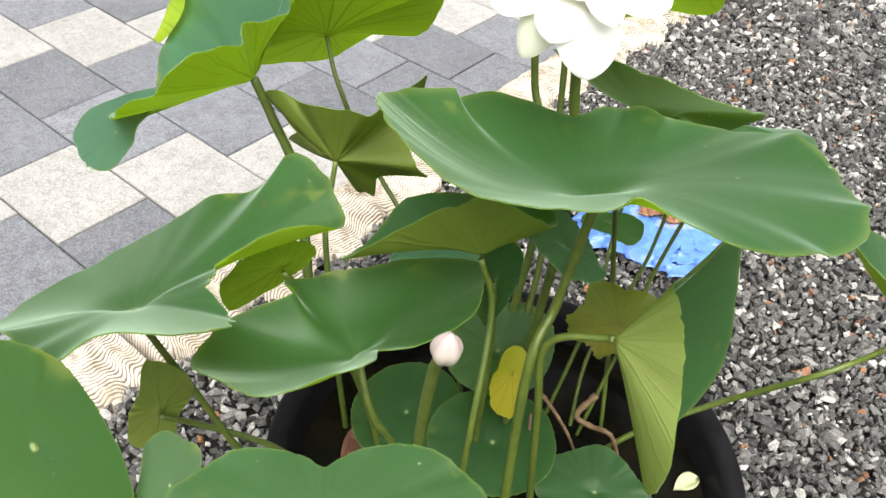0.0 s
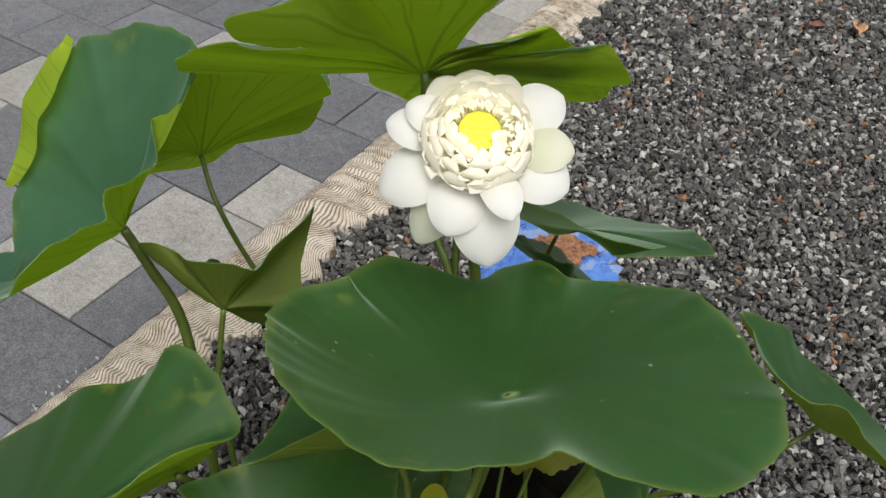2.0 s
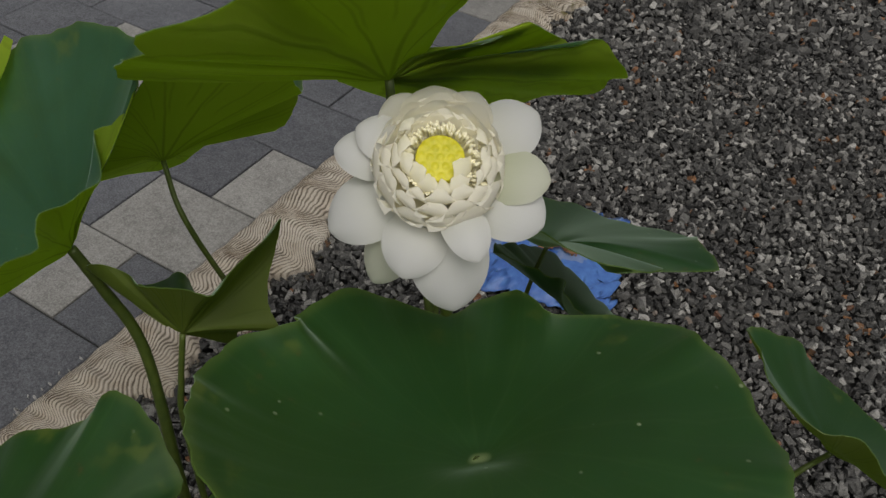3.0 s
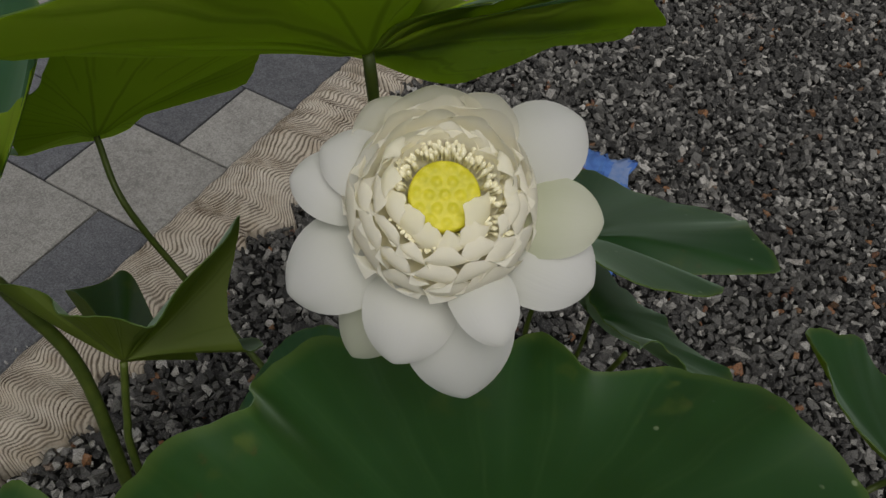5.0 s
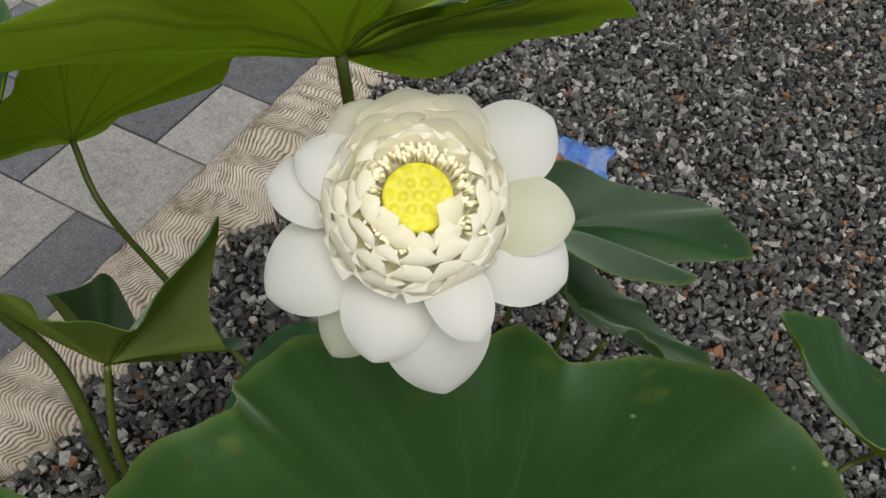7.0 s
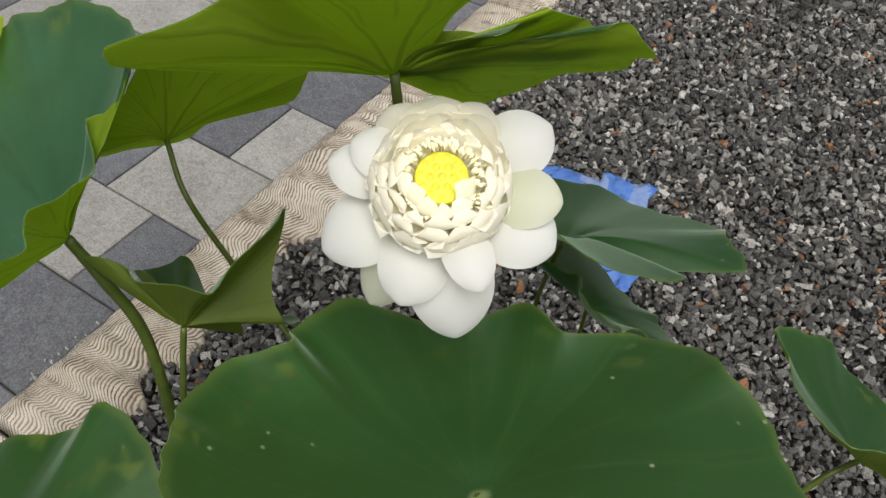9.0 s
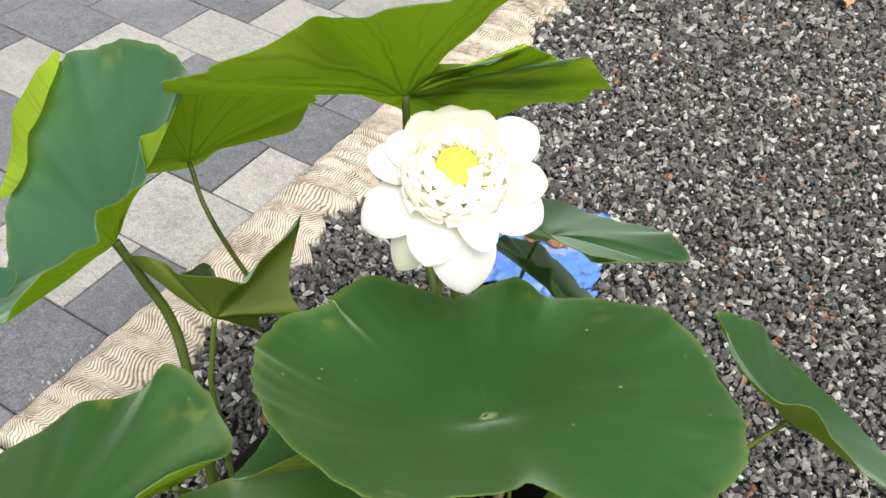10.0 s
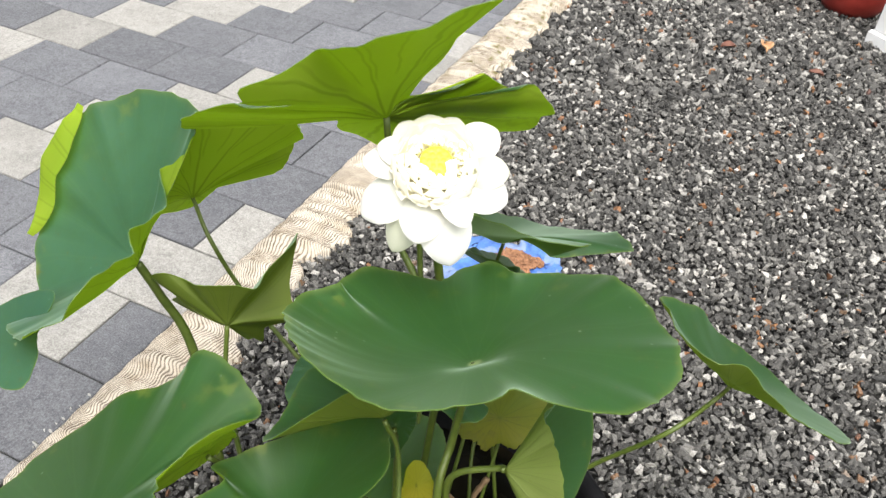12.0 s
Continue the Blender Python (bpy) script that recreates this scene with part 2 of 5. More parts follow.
def edging_stuff():
    s = Shade("carved_cream_concrete")
    uv = s.node("UVMap", uv_map="blade")
    sep = s.node("SeparateXYZ")
    s.put(sep.inputs[0], uv.outputs[0])
    f = s.math("FRACT", s.math("ADD", sep.outputs[0], s.math("MULTIPLY", s.noise(55.0, 3.0), 0.5)))
    line = s.math("MINIMUM", s.span(f, 0.0, 0.34, 0.0, 1.0), s.span(f, 0.6, 1.0, 1.0, 0.0))
    patchy = s.span(s.noise(16.0, 4.0), 0.35, 0.7)
    c = s.mix(s.span(s.noise(5.0, 3.0), 0.35, 0.65), (0.43, 0.38, 0.312), (0.54, 0.495, 0.425))
    c = s.mix(s.math("MULTIPLY", s.noise(160.0, 5.0), 0.22), c, (0.28, 0.22, 0.15))
    c = s.mix(s.math("MULTIPLY", s.span(s.noise(13.0, 5.0, 0.65), 0.5, 0.68), 0.6), c, (0.24, 0.185, 0.12))
    wide = s.span(s.noise(30.0, 3.0), 0.35, 0.68, 0.34, 1.0)
    # Grooves turn dark brown, unevenly strong along the bar.
    groove = s.math("MULTIPLY", s.span(line, wide, 0.14), s.math("MULTIPLY_ADD", patchy, 0.4, 0.6))
    hair = s.math("FRACT", s.math("MULTIPLY_ADD", sep.outputs[0], 2.3, s.math("MULTIPLY", s.noise(70.0, 4.0), 1.6)))
    hair = s.math("MULTIPLY", s.span(hair, 0.0, 0.2, 1.0, 0.0), s.span(s.noise(21.0, 3.0), 0.42, 0.6, 0.1, 0.65))
    c = s.mix(hair, c, (0.20, 0.15, 0.10))
    c = s.mix(groove, c, (0.055, 0.037, 0.022))
    moss = s.math("MULTIPLY", s.span(s.noise(24.0, 4.0), 0.55, 0.68), s.span(sep.outputs[1], 3.1, 3.5))
    c = s.mix(s.math("MULTIPLY", moss, 0.9), c, (0.10, 0.085, 0.025))
    return s.surface(c, 0.85, s.bump(s.math("ADD", line, s.noise(200.0, 4.0)), 0.5, 0.003), Specular_IOR_Level=0.2)


EDGING = edging_stuff()


def gravel_stuff():
    s = Shade("crushed_stone")
    isle = s.node("NewGeometry").outputs["Random Per Island"]
    c = s.ramp(isle, (0.0, (0.028, 0.0275, 0.027)), (0.42, (0.066, 0.064, 0.061)), (0.70, (0.122, 0.118, 0.111)),
               (0.84, (0.245, 0.237, 0.221)), (0.94, (0.39, 0.378, 0.352)), (0.978, (0.46, 0.44, 0.41)), (0.984, (0.14, 0.085, 0.05)), (0.993, (0.28, 0.13, 0.055)), (1.0, (0.10, 0.05, 0.04)))
    veil = s.noise(240.0, 5.0, 0.75)
    c = s.mix(s.span(veil, 0.52, 0.66, 0.0, 0.6), c, (0.26, 0.252, 0.238))
    c = s.mix(s.span(s.noise(420.0, 3.0), 0.50, 0.62, 0.0, 0.72), c, (0.018, 0.018, 0.018))
    return s.surface(c, 0.7, s.bump(veil, 0.7, 0.002), Specular_IOR_Level=0.18)


GRAVEL = gravel_stuff()
# Grit ground, coloured near black to stand for shade in the gravel's gaps.
SOIL = plain("shade_dark_grit", (0.006, 0.006, 0.006), (0.024, 0.023, 0.021), 120.0, 0.9, 0.9, 0.006)
BLUE = plain("blue_printed_plastic", (0.038, 0.095, 0.33), (0.08, 0.19, 0.48), 45.0, 0.4, 0.3, 0.002)
BLUE_PALE = plain("pale_blue_plastic", (0.104, 0.184, 0.38), (0.207, 0.253, 0.403), 60.0, 0.4)
MORTAR = plain("pale_mortar", (0.24, 0.235, 0.22), (0.40, 0.39, 0.37), 120.0, 0.9)
CHIPS = plain("brown_coir_chips", (0.12, 0.05, 0.025), (0.30, 0.15, 0.075), 90.0, 0.85, 0.6)
RED_POT = plain("dark_red_glaze", (0.22, 0.022, 0.016), (0.30, 0.035, 0.025), 20.0, 0.35, 0.2)
WHITE_PAINT = plain("white_paint", (0.72, 0.72, 0.72), (0.80, 0.80, 0.80), 20.0, 0.5)
DRY = plain("dry_leaf", (0.32, 0.17, 0.08), (0.46, 0.27, 0.14), 40.0, 0.7, 0.6)
DRY_DARK = plain("dark_dry_leaf", (0.09, 0.03, 0.02), (0.16, 0.07, 0.04), 40.0, 0.7, 0.6)


# ---- building helpers ----
def mesh_of(name, verts, faces, mats, uvs=None, slots=None, smooth=True):
    """A mesh from arrays; uvs: one (u, v) a face corner; slots: a material slot a face."""
    me = bpy.data.meshes.new(name)
    me.from_pydata([tuple(v) for v in verts], [], [tuple(f) for f in faces])
    for m in mats if isinstance(mats, (list, tuple)) else [mats]:
        me.materials.append(m)
    if uvs is not None:
        layer = me.uv_layers.new(name="blade")
        layer.data.foreach_set("uv", np.asarray(uvs, dtype=np.float32).ravel())
    if slots is not None:
        me.polygons.foreach_set("material_index", np.asarray(slots, dtype=np.int32))
    me.polygons.foreach_set("use_smooth", [smooth] * len(me.polygons))
    me.update()
    return me


def part(name, data, parent, label=""):
    ob = new(name, data)
    ob.parent = parent
    return tagged(ob, label)


def thing(name, at, label, category, group="", kind=""):
    ob = new(name)
    ob.location = at
    ob.empty_display_size = 0.05
    return tagged(ob, label, category, group, kind)


def thicken(me, depth):
    """Give an open sheet a back, depth below it."""
    bm = bmesh.new()
    bm.from_mesh(me)
    made = bmesh.ops.extrude_face_region(bm, geom=bm.faces[:])
    bmesh.ops.translate(bm, vec=(0, 0, -depth), verts=[g for g in made["geom"] if isinstance(g, bmesh.types.BMVert)])
    bmesh.ops.recalc_face_normals(bm, faces=bm.faces[:])
    bm.to_mesh(me)
    bm.free()


def bm_mesh(name, bm, material, smooth=True):
    me = bpy.data.meshes.new(name)
    bm.to_mesh(me)
    bm.free()
    me.materials.append(material)
    me.polygons.foreach_set("use_smooth", [smooth] * len(me.polygons))
    return me


def ring_curve(values, steps):
    """A smooth closed curve through evenly spaced values."""
    v = np.asarray(values, float)
    n, out = len(v), []
    for k in range(n):
        a, b, c, d = v[k - 1], v[k], v[(k + 1) % n], v[(k + 2) % n]
        for j in range(steps):
            s = j / steps
            out.append(0.5 * (2 * b + (c - a) * s + (2 * a - 5 * b + 4 * c - d) * s * s + (3 * b - a - 3 * c + d) * s**3))
    return np.array(out)


def spline(points, steps=10):
    """A smooth open curve through points."""
    p = [np.asarray(q, float) for q in points]
    p = [2 * p[0] - p[1], *p, 2 * p[-1] - p[-2]]
    out = []
    for k in range(1, len(p) - 2):
        a, b, c, d = p[k - 1], p[k], p[k + 1], p[k + 2]
        for j in range(steps):
            s = j / steps
            out.append(0.5 * (2 * b + (c - a) * s + (2 * a - 5 * b + 4 * c - d) * s * s + (3 * b - a - 3 * c + d) * s**3))
    out.append(p[-2])
    return np.array(out)


def tube(name, points, r0, r1, material, steps=10, sides=10, rough=0.06):
    """A tapered stem along a smooth curve, slightly uneven."""
    rnd = np.random.RandomState(len(name) + int(abs(points[0][0]) * 1000))
    c = spline(points, steps)
    n = len(c)
    verts, faces = [], []
    side = None
    for i, p in enumerate(c):
        d = c[min(i + 1, n - 1)] - c[max(i - 1, 0)]
        d = d / (np.linalg.norm(d) + 1e-9)
        if side is None:
            side = np.cross(d, (0.3, 1.0, 0.2))
        side = side - d * (side @ d)
        side = side / (np.linalg.norm(side) + 1e-9)
        up = np.cross(d, side)
        r = (r0 + (r1 - r0) * i / (n - 1)) * (1 + rough * (rnd.rand() - 0.5))
        for k in range(sides):
            a = 2 * math.pi * k / sides
            verts.append(p + r * (math.cos(a) * side + math.sin(a) * up))
    for i in range(n - 1):
        for k in range(sides):
            k2 = (k + 1) % sides
            faces.append((i * sides + k, i * sides + k2, (i + 1) * sides + k2, (i + 1) * sides + k))
    faces.append(tuple(range(sides))[::-1])
    faces.append(tuple(range((n - 1) * sides, n * sides)))
    return mesh_of(name, verts, faces, material)


def axes_for(normal, turn):
    n = np.asarray(normal, float)
    n = n / np.linalg.norm(n)
    a = np.cross((0, 1, 0), n)
    a = a / np.linalg.norm(a)
    b = np.cross(n, a)
    t = radians(turn) if isinstance(turn, (int, float)) else 0.0
    return a * math.cos(t) + b * math.sin(t), b * math.cos(t) - a * math.sin(t), n


def blade_mesh(name, normal, turn, reach, lift, mats, seed=1, wave=0.004, dip=0.012, power=1.8, rim_power=3.5, calm=0.0, torn=0.0, tear=(0.0, 0.0), steps=6, rings=18, ease=0.0, order=3):
    """A round lotus blade about its hub at the origin: reach and lift of the rim (cm) at even turns round
    the normal from the angle turn on, or at the bearings that turn lists.
    mats: upper face and underside. order: how many harmonics of the lift make the large folds; ease: how
    firmly notches of the outline keep to the rim. torn: depth of the ragged rim within the turns given by tear."""
    rnd = np.random.RandomState(seed)
    a, b, n = axes_for(normal, turn)
    even = isinstance(turn, (int, float))
    at = np.arange(len(reach)) * 2 * math.pi / len(reach) if even else np.radians(turn)
    rx, ry = (ring_curve(np.asarray(reach) * f(at), steps) * 0.01 for f in (np.cos, np.sin))
    r = np.hypot(rx, ry)
    h = ring_curve(lift, steps) * 0.01
    if calm:
        tune = np.fft.rfft(h)
        tune[4:] *= calm
        h = np.fft.irfft(tune, len(h))
    m = len(r)
    wave, dip = wave * min(1.0, r.mean() / 0.2), dip * min(1.0, r.mean() / 0.16)
    ang = np.arange(m) * 2 * math.pi / m
    ph = rnd.rand(4) * 6.28
    rim_wave = wave * (np.sin(11 * ang + ph[0]) + 0.6 * np.sin(19 * ang + ph[1]) + 0.5 * np.sin(31 * ang + ph[2]))
    nib = 1 + 0.006 * np.sin(47 * ang + ph[3]) + 0.005 * (rnd.rand(m) - 0.5)
    if torn:
        u = ang / (2 * math.pi)
        nib = nib - torn * ((u - tear[0]) % 1.0 < tear[1] - tear[0]) * rnd.rand(m)
    spec = np.fft.rfft(h)
    spec[order:] = 0
    broad = np.fft.irfft(spec, m)  # the blade's large folds; the rest lives near the rim
    rho = np.linspace(0, 1, rings + 1)[1:] ** 0.9
    calm_x, calm_y = rx, ry
    if ease:
        tunes = [np.fft.rfft(v) for v in (rx, ry)]
        for tune in tunes:
            tune[5:] = 0
        calm_x, calm_y = (np.fft.irfft(tune, m) for tune in tunes)
    sheets = []
    for q in rho:
        flat = q * (1 + (nib - 1) * q**6)
        up = broad * q**power + (h - broad) * q**rim_power + rim_wave * q**4 - dip * math.exp(-((q / 0.16) ** 2)) + 0.0001 * np.cos(17 * ang) * q * (1 - 0.5 * q)
        px, py = (c + (v - c) * q**ease for v, c in ((rx, calm_x), (ry, calm_y)))
        p = flat[:, None] * (px[:, None] * a + py[:, None] * b) + up[:, None] * n
        sheets.append(p)
    sheets = np.array(sheets)
    # the underside lies a leaf's thickness below, square to the blade
    out = np.gradient(np.concatenate([np.broadcast_to(-n * dip, (1, m, 3)), sheets]), axis=0)[1:]
    square = np.cross(out, np.roll(sheets, -1, 1) - np.roll(sheets, 1, 1))
    square /= np.linalg.norm(square, axis=2, keepdims=True) + 1e-12
    square *= np.sign((square[0] @ n).mean())
    hub_point = -n * dip
    verts = np.concatenate([[hub_point], sheets.reshape(-1, 3), [hub_point - 0.0014 * n], (sheets - 0.0014 * square).reshape(-1, 3)])
    half = 1 + rings * m
    faces, uvs, slots = [], [], []
    turns = np.arange(m + 1) / m
    for layer in (0, 1):
        o = layer * half
        for k in range(m):
            k2 = (k + 1) % m
            tri = [(o, 0.5, 0.0), (o + 1 + k, turns[k], rho[0]), (o + 1 + k2, turns[k + 1], rho[0])]
            tri[0] = (o, 0.5 * (turns[k] + turns[k + 1]), 0.0)
            quads = [tri]
            for i in range(rings - 1):
                v0, v1 = o + 1 + i * m, o + 1 + (i + 1) * m
                quads.append([(v0 + k, turns[k], rho[i]), (v1 + k, turns[k], rho[i + 1]), (v1 + k2, turns[k + 1], rho[i + 1]), (v0 + k2, turns[k + 1], rho[i])])
            for f in quads:
                f = f if layer == 0 else f[::-1]
                faces.append([v[0] for v in f])
                uvs.extend((v[1], v[2]) for v in f)
                slots.append(layer)
    # the rim has corners of its own, so that the faces shade flat up to the edge
    e = 1 + (rings - 1) * m
    o = len(verts)
    verts = np.concatenate([verts, verts[e:e + m], verts[half + e:half + e + m]])
    for k in range(m):
        k2 = (k + 1) % m
        faces.append((o + k, o + m + k, o + m + k2, o + k2))
        uvs.extend(((turns[k], 1.0), (turns[k], 1.0), (turns[k + 1], 1.0), (turns[k + 1], 1.0)))
        slots.append(0)
    return mesh_of(name, verts, faces, mats, uvs, slots)


def lotus_leaf(hub, normal, turn, reach, lift, label, stem=(), mats=None, thick=0.0068, seed=1, group="lotus leaves rising from the pot", **shape):
    """A lotus leaf: a blade on its hub and the stem's points from below the hub down to the pot."""
    leaf = thing("lotus_leaf", hub, label, "lotus leaf", group)
    part("blade", blade_mesh("blade", normal, turn, reach, lift, mats or (TOP, UNDER), seed, **shape), leaf)
    if stem:
        n = axes_for(normal, turn)[2]
        pts = [None, *[tuple(np.subtract(p, hub)) for p in stem]]
        pts[0] = tuple(-(0.0005 + shape.get("dip", 0.0125)) * n)
        part("stem", tube("stem", pts, thick * 0.82, thick * 1.1, STEM), leaf, "prickly green stalk")
    return leaf


# ---- ground, paving, edging ----
# The paving's own axes: U along the courses, V across them.
PAVE_TURN = radians(-32.5)
U = np.array([math.cos(PAVE_TURN), math.sin(PAVE_TURN)])
V = np.array([-U[1], U[0]])
JUNCTION = np.array([-0.371, 2.372])  # a joint's corner on the third seam
U0, V0 = JUNCTION @ U, JUNCTION @ V
LENGTH, COURSE = 0.40, 0.30
EDGE_U = U0 + 0.182


def plan(u, v):
    return u * U + v * V


def ground_sheet():
    bm = bmesh.new()
    bmesh.ops.create_grid(bm, x_segments=2, y_segments=2, size=150.0)
    ob = new("ground", bm_mesh("ground", bm, SOIL, False))
    ob.location = (0, 0, -0.045)
    return tagged(ob, "gritty soil under the gravel and paving, darkened for gap shade", "ground", kind="structure")


ground_sheet()


def paver_mesh(length, width, material):
    """One slab, chamfered, with a slightly uneven top."""
    x, y, c, z = length / 2 - 0.003, width / 2 - 0.003, 0.0035, 0.0
    verts = [(sx * x, sy * y, -0.05) for sx, sy in ((-1, -1), (1, -1), (1, 1), (-1, 1))]
    verts += [(sx * x, sy * y, z - c) for sx, sy in ((-1, -1), (1, -1), (1, 1), (-1, 1))]
    verts += [(sx * (x - c), sy * (y - c), z) for sx, sy in ((-1, -1), (1, -1), (1, 1), (-1, 1))]
    faces = [(8, 9, 10, 11)]
    for k in range(4):
        k2 = (k + 1) % 4
        faces += [(k, k2, 4 + k2, 4 + k), (4 + k, 4 + k2, 8 + k2, 8 + k)]
    return mesh_of("paver", verts, faces, material, smooth=False)


def paving():
    """Running bond: each course is moved by half a slab, and every third slab is light."""
    base = new("pavement")
    tagged(base, "running-bond pavement of dark and light grey concrete slabs", "pavement", kind="structure")
    rnd = random.Random(5)
    bed_u, bed_v = (-5.6, EDGE_U - 0.002), (-1.5, 8.2)
    cs = [plan(bed_u[i], bed_v[j]) for i, j in ((0, 0), (1, 0), (1, 1), (0, 1))]
    part("sand_bed", mesh_of("sand_bed", [(*c, -0.012) for c in cs] + [(*c, -0.04) for c in cs],
                             [(0, 1, 2, 3), (4, 7, 6, 5), *[(k, 4 + k, 4 + (k + 1) % 4, (k + 1) % 4) for k in range(4)]], JOINT, smooth=False), base, "dark joint sand")
    whole = {m.name: paver_mesh(LENGTH, COURSE, m) for m in (PAVER_DARK, PAVER_LIGHT)}
    cut = {}
    for c in range(-5, 22):
        first = 0 if c % 2 == 0 else -1
        for i in range(first - 18, 2, 2):
            light = (i - c) % 6 == 4
            m = PAVER_LIGHT if light else PAVER_DARK
            u_a, u_b = U0 + i * LENGTH / 2, min(U0 + (i + 2) * LENGTH / 2, EDGE_U)
            if u_b - u_a < 0.03:
                continue
            if u_b - u_a > LENGTH - 0.01:
                me = whole[m.name]
            else:
                key = (m.name, round(u_b - u_a, 3))
                if key not in cut:
                    cut[key] = paver_mesh(u_b - u_a, COURSE, m)
                me = cut[key]
            p = plan((u_a + u_b) / 2, V0 + (c - 1.5) * COURSE)
            ob = part("paver", me, base)
            ob.location = (*p, rnd.uniform(-0.0015, 0.0015))
            ob.rotation_euler = (rnd.uniform(-0.003, 0.003), rnd.uniform(-0.003, 0.003), PAVE_TURN + rnd.uniform(-0.002, 0.002))


def edging(v_a, v_b, seed, label):
    """A length of carved edging: a low rounded bar with wavy grooves along it."""
    nu, nv = 64, int((v_b - v_a) / 0.0045)
    wide = 0.225
    uu, vv = np.linspace(0, 1, nu), np.linspace(v_a, v_b, nv)
    g, w = np.meshgrid(uu, vv)
    bulge = 0.030 * np.sin(23.0 * w + 2 * seed + 1.2 * np.sin(5.0 * w)) + 0.014 * np.sin(47.0 * w + seed) + 0.008 * np.sin(91.0 * w)
    across = EDGE_U + 0.001 + g * wide + bulge * np.clip((g - 0.45) / 0.55, 0, 1) ** 2 + 0.003 * np.sin(60.0 * w + seed) * (1 - g) ** 4

    def drift(scale, level):
        return np.array([[noise.noise(Vector((scale * wide * q * 0.4, scale * p, level + seed))) for q in uu] for p in vv])

    # the grain runs along the bar in slow S bends, never twice the same
    slow, quick = drift(6.0, 0.0), drift(26.0, 7.0)
    swing = 37.0 * w + 2.6 * np.sin(4.3 * w + seed) + 1.6 * slow - 1.2 * g
    bend = 0.021 * np.sin(swing) * (0.65 + 0.5 * np.sin(2.3 * w + 2 * seed)) + 0.005 * np.sin(2.3 * swing + seed) + 0.042 * slow + 0.011 * quick
    phase = (across - EDGE_U + bend) / 0.0100
    frac = phase - np.floor(phase)
    ridge = np.minimum(np.clip(frac / 0.34, 0, 1), np.clip((1.0 - frac) / 0.4, 0, 1))
    high = 0.034 * np.clip(g / 0.26, 0, 1) ** 0.6 * (1 - 0.8 * np.clip((g - 0.5) / 0.5, 0, 1) ** 2) + (0.016 * slow + 0.008 * quick) * np.clip(g / 0.2, 0, 1)
    z = high + 0.0048 * (ridge - 0.5) * np.clip(g / 0.08, 0, 1)
    ends = np.clip(np.minimum(w - v_a, v_b - w) / 0.012, 0, 1)
    z = z * ends - 0.02 * (1 - ends)
    z[:, -1] = -0.04
    z[:, 0] = -0.03
    pts = across[..., None] * U + w[..., None] * V
    verts = np.dstack([pts, z]).reshape(-1, 3)
    faces, uvs = [], []
    flat = np.dstack([phase, w]).reshape(-1, 2)
    for j in range(nv - 1):
        for i in range(nu - 1):
            f = (j * nu + i, j * nu + i + 1, (j + 1) * nu + i + 1, (j + 1) * nu + i)
            faces.append(f)
            uvs.extend(flat[k] for k in f)
    mid = plan(EDGE_U + 0.11, (v_a + v_b) / 2)
    ob = new("garden_edging", mesh_of("garden_edging", verts - np.array((*mid, 0.0)), faces, EDGING, uvs))
    ob.location = (*mid, 0.0)
    return tagged(ob, label, "garden edging", "carved edging stones along the paving")


